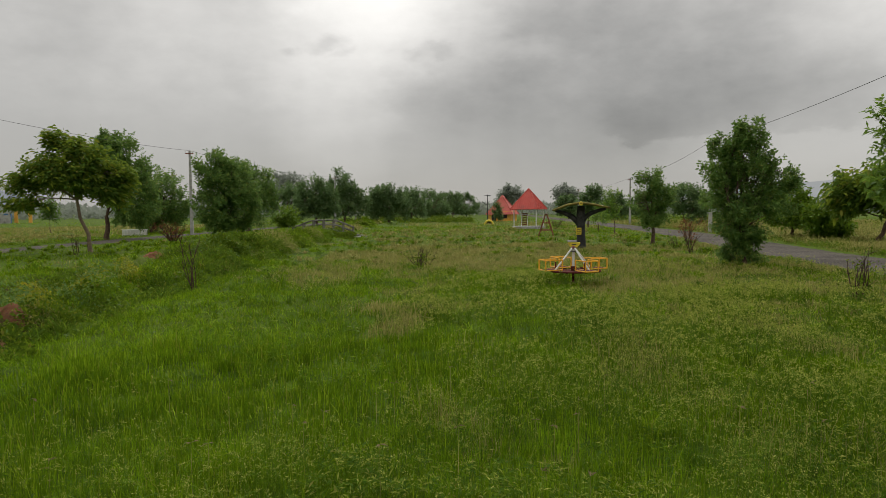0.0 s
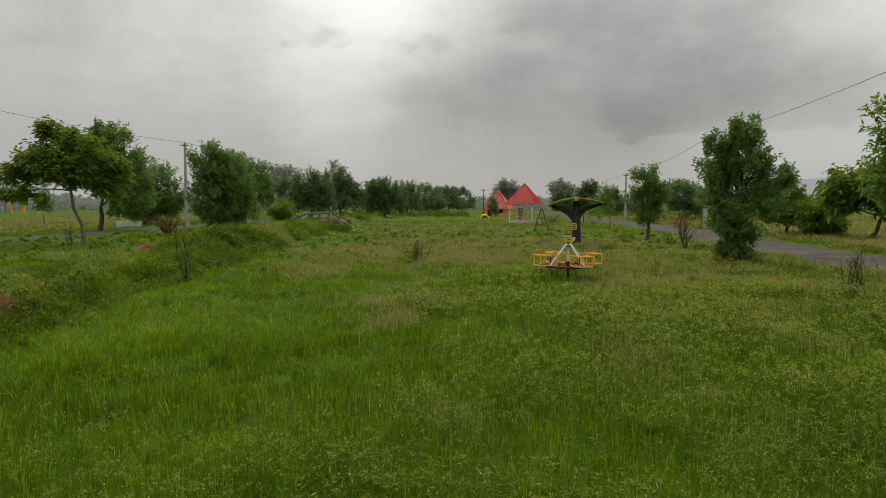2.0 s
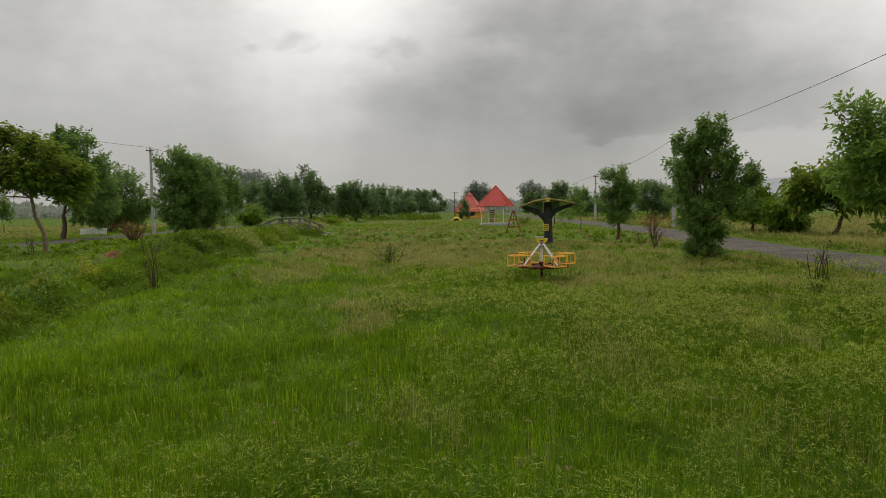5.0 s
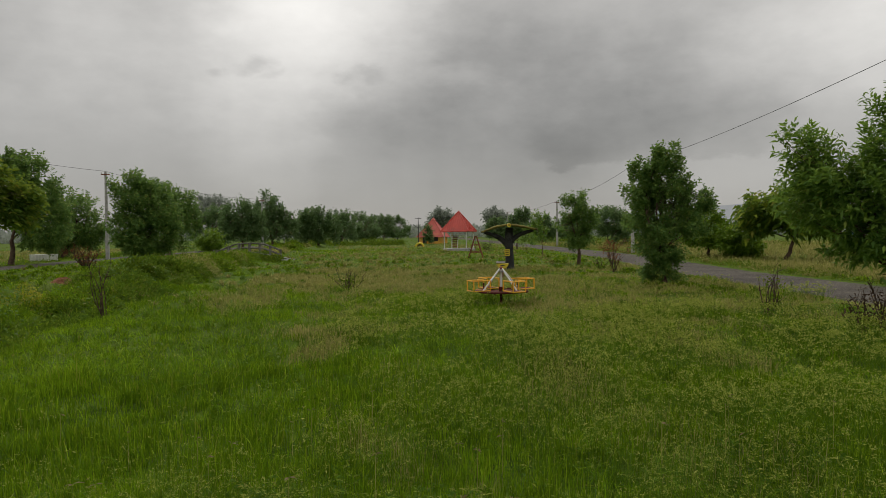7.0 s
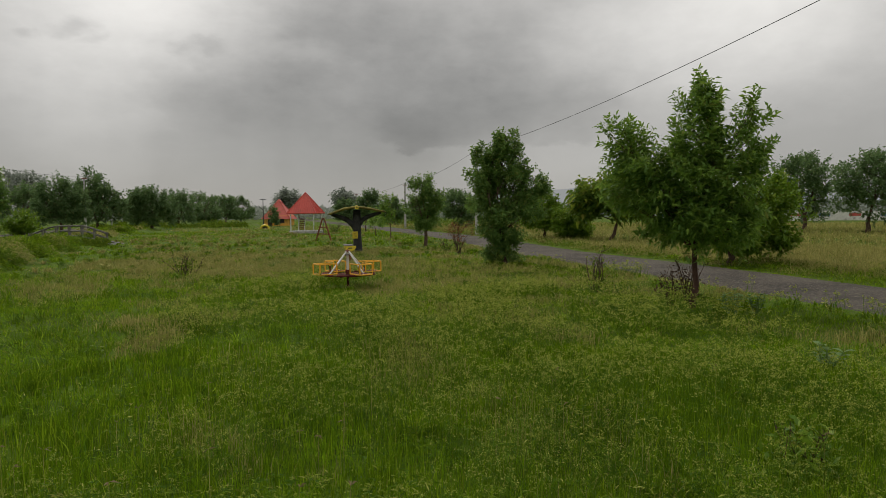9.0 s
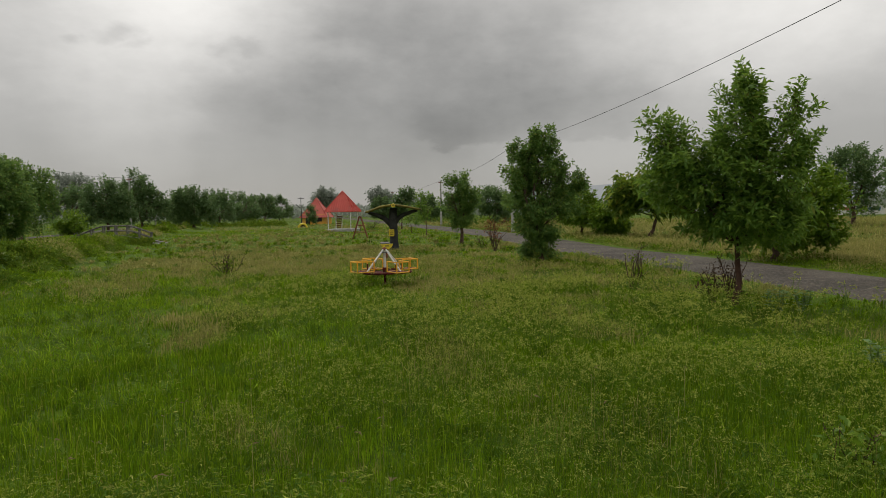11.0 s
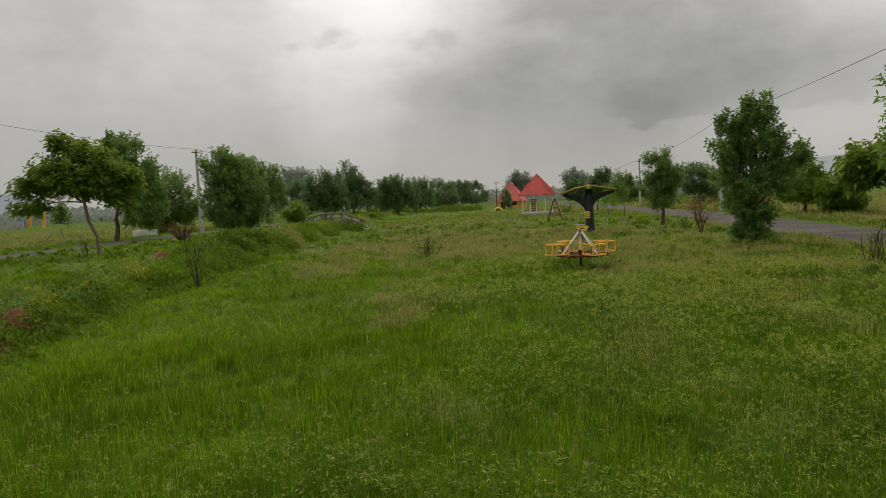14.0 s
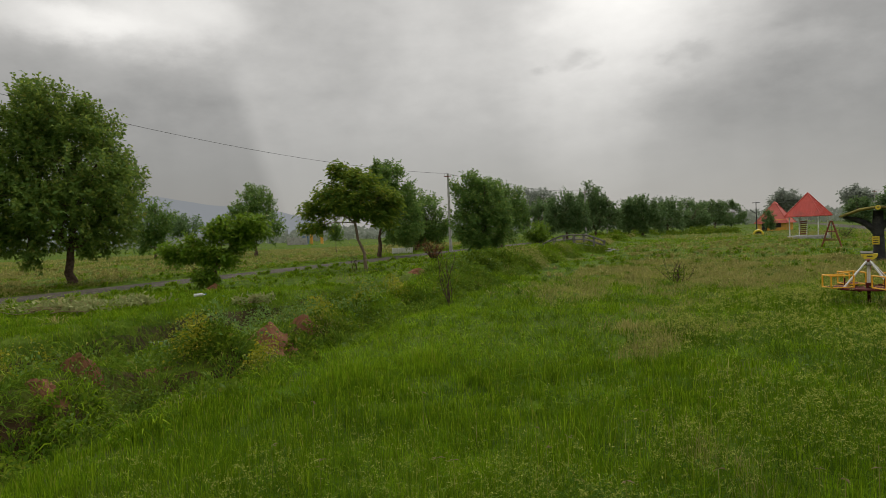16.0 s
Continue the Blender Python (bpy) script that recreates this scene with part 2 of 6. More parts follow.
RED_SHEET = surface("red_roof_sheet", (0.52, 0.060, 0.042), (0.60, 0.085, 0.058), 1.5, 0.45, 0, 0.05, 30, (0.40, 0.07, 0.05), 1.0)
RED_TILE = surface("faded_red_roof", (0.50, 0.095, 0.075), (0.58, 0.13, 0.10), 1.2, 0.65, 0, 0.2, 20, (0.38, 0.09, 0.07), 0.8)
YELLOW_WALL = surface("yellow_wall_plaster", (0.72, 0.36, 0.06), (0.80, 0.44, 0.10), 1.0, 0.85, 0, 0.2, 25, (0.5, 0.28, 0.08), 0.7)
DARK_TRUNK = surface("charcoal_painted_cement", (0.030, 0.030, 0.032), (0.055, 0.055, 0.055), 4.0, 0.75, 0, 0.6, 22, (0.09, 0.09, 0.085), 3.0)
LEMON_PAINT = surface("lemon_paint", (0.72, 0.52, 0.02), (0.80, 0.62, 0.05), 6.0, 0.5, 0, 0.15, 50, (0.45, 0.33, 0.05), 5.0)
CANOPY_PAINT = surface("mossy_log_cement", (0.16, 0.13, 0.035), (0.30, 0.25, 0.06), 5.0, 0.8, 0, 0.5, 25, (0.07, 0.065, 0.03), 3.0)
PALE_BARK = surface("pale_brown_bark", (0.17, 0.125, 0.085), (0.26, 0.20, 0.14), 7.0, 0.95, 0, 1.0, 30, (0.09, 0.065, 0.045), 4.0)
BARK = surface("brown_bark", (0.075, 0.048, 0.032), (0.15, 0.10, 0.07), 7.0, 0.95, 0, 1.0, 30, (0.05, 0.035, 0.025), 4.0)
RED_BARK = surface("reddish_bark", (0.07, 0.038, 0.028), (0.12, 0.066, 0.05), 8.0, 0.95, 0, 1.0, 30, (0.06, 0.035, 0.025), 4.0)
TWIG = surface("dry_twig", (0.055, 0.035, 0.025), (0.10, 0.065, 0.045), 9.0, 0.95, 0, 0.5, 40)
CUT_WOOD = surface("cut_dry_wood", (0.22, 0.16, 0.09), (0.32, 0.24, 0.14), 9.0, 0.9, 0, 0.5, 40)
CABLE = surface("black_cable", (0.02, 0.02, 0.02), (0.03, 0.03, 0.03), 5.0, 0.6, 0, 0.1, 30)
# dark colour that stands for the unlit inside of openings
SHADE_PANEL = surface("painted_interior_shade", (0.035, 0.03, 0.028), (0.05, 0.045, 0.04), 3.0, 0.9)
BLUE_SHEET = surface("blue_sheet", (0.06, 0.16, 0.34), (0.09, 0.2, 0.4), 2.0, 0.6, 0, 0.1, 30)

LEAF_DEEP = foliage("deep_green_leaves", (0.096, 0.194, 0.047), (0.148, 0.266, 0.064), (0.28, 0.39, 0.082), 0.9, 0.40, 0.6, 0.03, 0.12)
LEAF_BROAD = foliage("broad_green_leaves", (0.104, 0.200, 0.042), (0.160, 0.270, 0.056), (0.34, 0.41, 0.070), 0.9, 0.40, 0.6, 0.03, 0.12)
# greyer green for the farther trees, with distance haze put into the colour
LEAF_HAZE_TINTED = foliage("haze_tinted_green_leaves", (0.098, 0.176, 0.064), (0.142, 0.236, 0.088), (0.23, 0.32, 0.115), 0.5, 0.36, 0.7, 0.02, 0.1)
LEAF_LANCE = foliage("glossy_lance_leaves", (0.096, 0.200, 0.031), (0.154, 0.276, 0.042), (0.30, 0.43, 0.062), 1.4, 0.42, 0.5, 0.02, 0.22)
LEAF_FRESH = foliage("fresh_green_leaves", (0.100, 0.200, 0.014), (0.16, 0.28, 0.020), (0.28, 0.40, 0.035), 1.3, 0.38, 0.45, 0.03)
LEAF_FEATHER = foliage("feathery_leaves", (0.085, 0.172, 0.028), (0.130, 0.228, 0.034), (0.36, 0.42, 0.04), 0.8, 0.38, 0.7, 0.05, 0.08)
LEAF_SHRUB = foliage("scrub_leaves", (0.056, 0.118, 0.010), (0.124, 0.212, 0.015), (0.25, 0.33, 0.024), 0.9, 0.32, 0.8, 0.06, 0.05, 5.0, 0.75, 0.6)
LEAF_SPURGE = foliage("bright_weed_leaves", (0.075, 0.145, 0.010), (0.12, 0.21, 0.015), (0.24, 0.33, 0.03), 2.0, 0.35, 0.6, 0.02)
LEAF_PALE = foliage("pale_waxy_leaves", (0.12, 0.22, 0.06), (0.19, 0.29, 0.10), (0.28, 0.37, 0.16), 3.0, 0.25, 0.5, 0.03)
LEAF_YELLOW = foliage("yellow_flowering_leaves", (0.18, 0.24, 0.02), (0.32, 0.34, 0.02), (0.50, 0.44, 0.02), 3.0, 0.35, 0.6, 0.03)
LEAF_RUST = foliage("withered_leaves", (0.16, 0.055, 0.022), (0.24, 0.09, 0.035), (0.30, 0.14, 0.05), 3.0, 0.3, 0.8, 0.1)
LEAF_BROWN = foliage("dead_brown_leaves", (0.055, 0.032, 0.020), (0.085, 0.050, 0.030), (0.13, 0.08, 0.045), 3.0, 0.2, 0.85, 0.02)
LEAF_CUT = foliage("cut_wilted_leaves", (0.22, 0.27, 0.08), (0.36, 0.39, 0.15), (0.50, 0.50, 0.24), 3.0, 0.25, 0.7, 0.2)
# rain haze painted into the leaf colour: pale grey, hardly any contrast
LEAF_HAZE_PAINTED = foliage("haze_painted_leaves", (0.27, 0.30, 0.255), (0.31, 0.34, 0.29), (0.34, 0.37, 0.31), 0.15, 0.4, 0.9, 0.0, 0.1, 6.0, 0.1, 0.1)
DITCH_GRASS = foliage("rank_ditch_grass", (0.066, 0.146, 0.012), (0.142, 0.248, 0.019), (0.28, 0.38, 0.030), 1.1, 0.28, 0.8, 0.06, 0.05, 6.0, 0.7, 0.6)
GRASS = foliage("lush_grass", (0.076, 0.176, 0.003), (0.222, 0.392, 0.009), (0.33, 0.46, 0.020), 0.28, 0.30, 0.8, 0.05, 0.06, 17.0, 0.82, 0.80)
DRY_GRASS = foliage("dry_grass", (0.22, 0.225, 0.045), (0.37, 0.345, 0.090), (0.58, 0.52, 0.20), 0.6, 0.28, 0.8, 0.10, 0.1, 9.0, 0.6, 0.5)
WEED = foliage("weed_leaves", (0.046, 0.112, 0.006), (0.092, 0.186, 0.010), (0.19, 0.29, 0.018), 0.8, 0.30, 0.7, 0.03, 0.1)
FLORET = foliage("cream_florets", (0.23, 0.30, 0.035), (0.335, 0.385, 0.06), (0.52, 0.52, 0.13), 2.0, 0.3, 0.9, 0.03, 0.05, 6.0, 0.2)
SEED_HEAD = foliage("pinkish_seed_heads", (0.20, 0.15, 0.07), (0.26, 0.20, 0.10), (0.34, 0.27, 0.15), 2.0, 0.3, 0.8, 0.05, 0.1)


# ---------------------------------------------------------------- mesh helpers
class Geo:
    """Collects points and faces for one mesh."""

    def __init__(self):
        self.v, self.f = [], []

    def add(self, verts, faces):
        n = len(self.v)
        self.v.extend(tuple(p) for p in verts)
        self.f.extend(tuple(i + n for i in f) for f in faces)
        return self

    def tube(self, pts, radii, sides=8, cap=True):
        pts = [Vector(p) for p in pts]
        ring, verts, faces = None, [], []
        side = Vector((1, 0, 0))
        for i, p in enumerate(pts):
            d = (pts[min(i + 1, len(pts) - 1)] - pts[max(i - 1, 0)]).normalized()
            if abs(d.dot(side)) > 0.9:
                side = Vector((0, 1, 0)) if abs(d.y) < 0.9 else Vector((0, 0, 1))
            u = (side - d * d.dot(side)).normalized()
            w = d.cross(u)
            side = u
            for k in range(sides):
                a = 2 * math.pi * k / sides
                verts.append(p + (u * math.cos(a) + w * math.sin(a)) * radii[i])
            if i:
                for k in range(sides):
                    j = (k + 1) % sides
                    b0, b1 = (i - 1) * sides, i * sides
                    faces.append((b0 + k, b0 + j, b1 + j, b1 + k))
        if cap:
            faces.append(tuple(range(sides - 1, -1, -1)))
            faces.append(tuple(range((len(pts) - 1) * sides, len(pts) * sides)))
        return self.add(verts, faces)

    def box(self, cx, cy, cz, sx, sy, sz, bevel=0.01, turn=None):
        bm = bmesh.new()
        bmesh.ops.create_cube(bm, size=1)
        bmesh.ops.scale(bm, vec=(sx, sy, sz), verts=bm.verts)
        if bevel:
            bmesh.ops.bevel(bm, geom=bm.edges[:], offset=min(bevel, 0.45 * min(sx, sy, sz)), segments=1, affect="EDGES")
        m = Matrix.Translation((cx, cy, cz)) @ (turn if turn is not None else Matrix())
        bm.verts.index_update()
        self.add([m @ v.co for v in bm.verts], [[v.index for v in f.verts] for f in bm.faces])
        bm.free()
        return self

    def mesh(self, name, material_):
        me = bpy.data.meshes.new(name)
        me.from_pydata(self.v, [], self.f)
        me.materials.append(material_)
        me.update()
        return me


def empty(name, x, y, z=0.0, turn=0.0):
    ob = new(name)
    ob.empty_display_size = 0.2
    ob.matrix_basis = pose(x, y, z, 0, 0, turn)
    return ob


def part(name, geo, material_, parent=None, label="", shade=False):
    me = geo if isinstance(geo, bpy.types.Mesh) else geo.mesh(name, material_)
    if shade:
        me.polygons.foreach_set("use_smooth", [True] * len(me.polygons))
    ob = new(name, me)
    ob.parent = parent
    if label:
        tagged(ob, label)
    return ob


def quads_mesh(name, pts, materials, slot=None, size=4):
    """A mesh of loose faces: pts has the shape (faces, size, 3)."""
    n = len(pts)
    me = bpy.data.meshes.new(name)
    me.vertices.add(n * size)
    me.vertices.foreach_set("co", np.asarray(pts, np.float32).ravel())
    me.loops.add(n * size)
    me.loops.foreach_set("vertex_index", np.arange(n * size, dtype=np.int32))
    me.polygons.add(n)
    me.polygons.foreach_set("loop_start", np.arange(0, n * size, size, dtype=np.int32))
    for m in materials:
        me.materials.append(m)
    if slot is not None:
        me.polygons.foreach_set("material_index", np.asarray(slot, np.int32))
    me.update(calc_edges=True)
    return me


def unit(a):
    return a / np.maximum(np.linalg.norm(a, axis=-1, keepdims=True), 1e-9)


def leaves(rng, base, way, length, width, droop=0.15):
    """Leaf-shaped faces that start at base and point along way."""
    n = len(base)
    d = unit(way)
    s = unit(np.cross(d, rng.normal(size=(n, 3)) * 0.6 + [0, 0, 0.9]))
    L = (length * rng.uniform(0.65, 1.25, n))[:, None]
    W = (width * rng.uniform(0.7, 1.2, n))[:, None]
    mid = base + d * L * 0.45
    tip = base + d * L - np.array([0, 0, 1]) * L * droop
    return np.stack([base, mid + s * W / 2, tip, mid - s * W / 2], 1)


def wobble(x, y, k=0):
    """Smooth, repeatable unevenness between about -1 and 1."""
    return (np.sin(x * 0.83 + y * 0.37 + 1.3 * k) + np.sin(x * 0.31 - y * 0.71 + 2.1 + k) + np.sin(x * 1.9 + y * 1.3 + 0.7 * k)
            * 0.6 + np.sin(-x * 1.1 + y * 2.3 + 4.0 + k) * 0.5) / 3.1


LATTICE = np.random.default_rng(404).uniform(-1, 1, (64, 64))


def lumps(x, y, k=0):
    """Uneven lumps without a beat, between about -1 and 1; one lump is about a unit across."""
    total = 0.0
    for gain, f in ((0.68, 1.0), (0.32, 2.3)):
        u, v = x * f + 17.3 * k, y * f + 5.1 * k
        i, j = np.floor(u).astype(int), np.floor(v).astype(int)
        p, q = u - i, v - j
        p, q = p * p * (3 - 2 * p), q * q * (3 - 2 * q)
        c = [LATTICE[(i + a) % 64, (j + b) % 64] for a in (0, 1) for b in (0, 1)]
        total = total + gain * ((c[0] * (1 - q) + c[1] * q) * (1 - p) + (c[2] * (1 - q) + c[3] * q) * p)
    return total * 1.3


# ---------------------------------------------------------------- lie of the land
def ease(a, b, v):
    u = np.clip((v - a) / (b - a), 0, 1)
    return u * u * (3 - 2 * u)


LEFT_ROAD = ((-400, -60, 0, 10, 20, 30, 45, 56, 75, 90, 130, 400), (-60, -27, -24, -23.3, -22.4, -21.8, -21.2, -20.2, -18.6, -18.2, -17, -8))
RIGHT_ROAD = ((-400, -60, -20, 5, 9, 14, 20, 26, 33, 40, 50, 62, 90, 400), (-60, 2, 9.5, 12.5, 13.0, 13.6, 14.1, 14.4, 15.6, 16.8, 18.0, 18.8, 20.5, 40))
HALF_LEFT, HALF_RIGHT = 1.2, 1.85


def left_road(y):
    return np.interp(y, *LEFT_ROAD)


def right_road(y):
    return np.interp(y, *RIGHT_ROAD)


def ditch_near(y):
    return np.interp(y, (0, 4, 7, 15, 26, 46, 90), (-4.5, -4.9, -5.35, -5.8, -6.4, -7.0, -8.5)) + 0.40 * wobble(y * 1.5, y * 0.7, 3)


def ditch_far(y):
    return np.interp(y, (0, 10, 28, 46, 90), (-12.2, -11.7, -11.1, -11.2, -12.5)) + 0.35 * wobble(y * 0.8, 1.0 + y * 0.5, 5)


def height(x, y):
    x, y = np.asarray(x, float), np.asarray(y, float)
    near, far = ditch_near(y), ditch_far(y)
    z = 0.05 * wobble(x * 0.5, y * 0.5) + 0.03 * wobble(x * 1.7, y * 1.6, 2)
    z = z + (0.06 * lumps(x * 0.9, y * 0.8, 1) + 0.03 * lumps(x * 2.2, y * 2.0, 2)) * ease(1.5, 4.0, np.hypot(x, y))
    down = ease(near, near - 1.5, x) * (1 - ease(far + 0.55, far - 0.05, x))
    z = z - 0.70 * down * (1 - 0.88 * ease(13, 30, y))
    lump = np.clip(lumps(x * 0.9, y * 0.8, 15) + 0.4 * lumps(x * 2.7, y * 2.4, 16), -0.5, 1.1)
    z = z + 0.32 * lump * down * (1 - 0.5 * ease(25, 40, y))
    ridge = np.exp(-((x + 8.0 + 0.3 * wobble(y, y * 0.3, 7)) / 0.85) ** 2) * (0.72 + 0.35 * lumps(x * 0.5, y * 0.7, 9))
    z = z + ridge * (1 - 0.6 * ease(20, 32, y))
    z = z + 0.10 * ease(far + 0.1, far - 0.5, x) + 0.06 * np.exp(-((x - far + 0.9) / 0.6) ** 2)
    for cx, half in ((left_road(y), HALF_LEFT), (right_road(y), HALF_RIGHT)):
        flat_ = 1 - ease(half + 0.1, half + 1.2, np.abs(x - cx))
        level = 0.02 if half == HALF_RIGHT else 0.10
        z = z * (1 - flat_) + (level - 0.05) * flat_
    return z


def hz(x, y):
    return float(height(x, y))


def steps_to(fine_lo, fine_hi, fine, far_lo, far_hi):
    """Grid lines: even in the middle, growing towards the horizon."""
    mid = list(np.arange(fine_lo, fine_hi + 1e-6, fine))
    lo, hi, s = [fine_lo], [fine_hi], fine
    while lo[-1] > far_lo or hi[-1] < far_hi:
        s *= 1.28
        lo.append(max(far_lo, lo[-1] - s))
        hi.append(min(far_hi, hi[-1] + s))
    return np.array(sorted(set(lo[1:])) + mid + sorted(set(hi[1:])))


def sheet(name, X, Y, Z, material_):
    h, w = X.shape
    i = np.arange(h * w).reshape(h, w)
    f = np.stack([i[:-1, :-1], i[:-1, 1:], i[1:, 1:], i[1:, :-1]], -1).reshape(-1, 4)
    me = bpy.data.meshes.new(name)
    me.from_pydata(np.stack([X, Y, Z], -1).reshape(-1, 3).tolist(), [], f.tolist())
    me.materials.append(material_)
    me.polygons.foreach_set("use_smooth", [True] * len(me.polygons))
    me.update()
    return new(name, me)


gx, gy = np.meshgrid(steps_to(-24, 18, 0.21, -3000, 3000), steps_to(-4, 50, 0.32, -3000, 3000))
land = sheet("ground", gx, gy, height(gx, gy), GROUND)
land.data.materials.append(DITCH_SOIL)
mx, my = ((g[:-1, :-1] + g[1:, 1:]).ravel() / 2 for g in (gx, gy))
raw = (mx < ditch_far(my) + 1.1 + 0.5 * lumps(mx, my, 3)) & (mx > ditch_far(my) + 0.05) & (my > -4) & (my < 19 + 3 * wobble(mx * 2, my))
land.data.polygons.foreach_set("material_index", raw.astype(np.int32))
tagged(land, "grassy meadow soil with a ditch and trampled patches", "ground", kind="structure")


def road(name, centre, half, level, label):
    ys = np.concatenate([np.arange(-60, 0, 4.0), np.arange(0, 80, 0.8), np.arange(80, 320, 8.0)])
    cols = np.linspace(-1, 1, 9)
    X = np.zeros((len(ys), 9))
    Y = np.repeat(ys[:, None], 9, 1)
    for j, c in enumerate(cols):
        edge = 0.16 * wobble(ys * 2.3, ys * 1.1 + c, 4) * abs(c) ** 4
        X[:, j] = centre(ys) + c * half + edge * np.sign(c)
    Z = level + 0.035 * (1 - cols[None, :] ** 2) - 0.04 * (np.abs(cols[None, :]) > 0.99) + 0 * X
    return tagged(sheet(name, X, Y, Z, ASPHALT), label, "road", kind="structure")


road("road_west", left_road, HALF_LEFT, 0.085, "narrow worn asphalt lane with grassy edges")
road("road_east", right_road, HALF_RIGHT, 0.005, "worn grey asphalt lane with ragged grassy edges")


# ---------------------------------------------------------------- trees and shrubs
def branchy(geo, rng, start, end, r0, r1, bend=0.12, n=5, sides=7):
    a, b = np.array(start, float), np.array(end, float)
    span = np.linalg.norm(b - a)
    off = rng.normal(size=3) * bend * span
    pts = [a + (b - a) * t + off * math.sin(math.pi * t) for t in np.linspace(0, 1, n)]
    geo.tube(pts, list(np.linspace(r0, r1, n)), sides, cap=False)
    return pts


def tree(name, label, x, y, lobes, trunk_r, leaf_mat, bark=BARK, leaf=(0.2, 0.07), tufts=500, per=12, fork=None, lean=0.0,
         seed=1, flat=0.0, group="", category="tree", stems=1, droop=0.15, scatter=0.3, bunch_size=8):
    """lobes: sideways offset, height, half width and half height of each bulge of the crown."""
    rng = np.random.default_rng(seed)
    tufts, leaf = int(tufts * 0.84), (leaf[0] * 1.07, leaf[1] * 1.09)
    z0 = hz(x, y)
    root = empty(name, x, y, z0, -math.degrees(math.atan2(x, y)))
    tagged(root, label, category, group)
    L = np.array(lobes, float)
    depth = rng.uniform(-0.45, 0.45, len(L)) * L[:, 2]
    cen = np.stack([L[:, 0], depth, L[:, 1] - z0], 1)
    rad = np.stack([L[:, 2], L[:, 2] * rng.uniform(0.85, 1.1, len(L)), L[:, 3]], 1)
    low = float((cen[:, 2] - rad[:, 2]).min())
    fz = fork if fork is not None else max(0.25, low + 0.15)
    top = np.array([lean, 0.0, fz])
    wood = Geo()
    for s in range(stems):
        off = np.array([rng.normal() * 0.1, rng.normal() * 0.1, 0]) * (stems > 1)
        pts = [off * 0.5 + np.array([0, 0, -0.15])]
        for t in (0.12, 0.35, 0.65, 1.0):
            pts.append(off * (1 + t) + top * np.array([t, t, t]) + np.array([rng.normal() * 0.04 * fz, rng.normal() * 0.04 * fz, 0]) * (t < 1))
        wood.tube(pts, [trunk_r * 1.45, trunk_r * 1.1, trunk_r * 0.95, trunk_r * 0.85, trunk_r * 0.75], 9, cap=False)
    w = (rad[:, 0] * rad[:, 1] * rad[:, 2]) ** 0.72
    groups = max(8, tufts // bunch_size)
    own = rng.choice(len(L), groups * 5, p=w / w.sum())
    gd = unit(rng.normal(size=(groups * 5, 3)) + [0, 0, 0.12])
    skin = rng.uniform(0, 1, groups * 5) < 0.74
    gr = np.where(skin, rng.uniform(0.74, 0.98, groups * 5), rng.uniform(0.25, 0.74, groups * 5))
    gr = 0.93 * gr * (1 + 0.12 * wobble(gd[:, 0] * 5 + own, gd[:, 2] * 5, seed))
    heart = cen[own] + gd * rad[own] * gr[:, None]
    deep = np.min(np.linalg.norm((heart[:, None] - cen[None]) / rad[None], axis=2) + 9.0 * (own[:, None] == np.arange(len(L))[None]), axis=1)
    ok = np.where((deep > 0.72) | ~skin)[0][:groups]
    own, gd, heart, groups = own[ok], gd[ok], heart[ok], len(ok)
    bunch = rng.integers(0, groups, tufts)
    pick = own[bunch]
    d = unit(gd[bunch] + 0.45 * rng.normal(size=(tufts, 3)))
    tip = heart[bunch] + np.clip(rng.normal(size=(tufts, 3)), -1.6, 1.6) * (0.105 * rad[pick] + leaf[0] * 0.35)
    tip[:, 2] = np.maximum(tip[:, 2], 0.08)
    for k in range(len(L)):
        target = cen[k] + np.array([0, 0, rad[k, 2] * 0.45])
        mid = branchy(wood, rng, top, target, trunk_r * 0.42, trunk_r * 0.10, 0.09, 6)
        mine = np.where(pick == k)[0][:max(6, int(26 * w[k] / w.max()))]
        for i in mine:
            branchy(wood, rng, mid[rng.integers(2, 6)], tip[i], trunk_r * 0.14, trunk_r * 0.04, 0.1, 4, 4)
    part("trunk", wood, bark, root, shade=True)
    # leafy shoots that turn outwards and up, their leaves set round the stem
    out = unit(tip - cen.mean(0) * np.array([1, 1, 0.85]))
    stem = unit(out * 0.5 + d * 0.45 + np.array([0, 0, 0.55 * (1 - flat)]) + rng.normal(size=(tufts, 3)) * 0.28)
    stem = np.repeat(stem, per, 0)
    along = np.tile(np.linspace(-0.55, 0.75, per), tufts)[:, None] * leaf[0] * (1.3 + 2.5 * scatter)
    ring = rng.normal(size=(tufts * per, 3))
    ring = unit(ring - stem * np.sum(ring * stem, 1)[:, None])
    base = np.repeat(tip, per, 0) + stem * along + rng.normal(size=(tufts * per, 3)) * leaf[0] * scatter * 0.5
    way = stem * rng.uniform(0.25, 1.0, (tufts * per, 1)) + ring * 0.85
    way[:, 2] = way[:, 2] * (1 - flat)
    base[:, 2] = np.maximum(base[:, 2], 0.04)
    me = quads_mesh("crown", leaves(rng, base, way, leaf[0], leaf[1], droop), [leaf_mat])
    part("crown", me, leaf_mat, root)
    return root


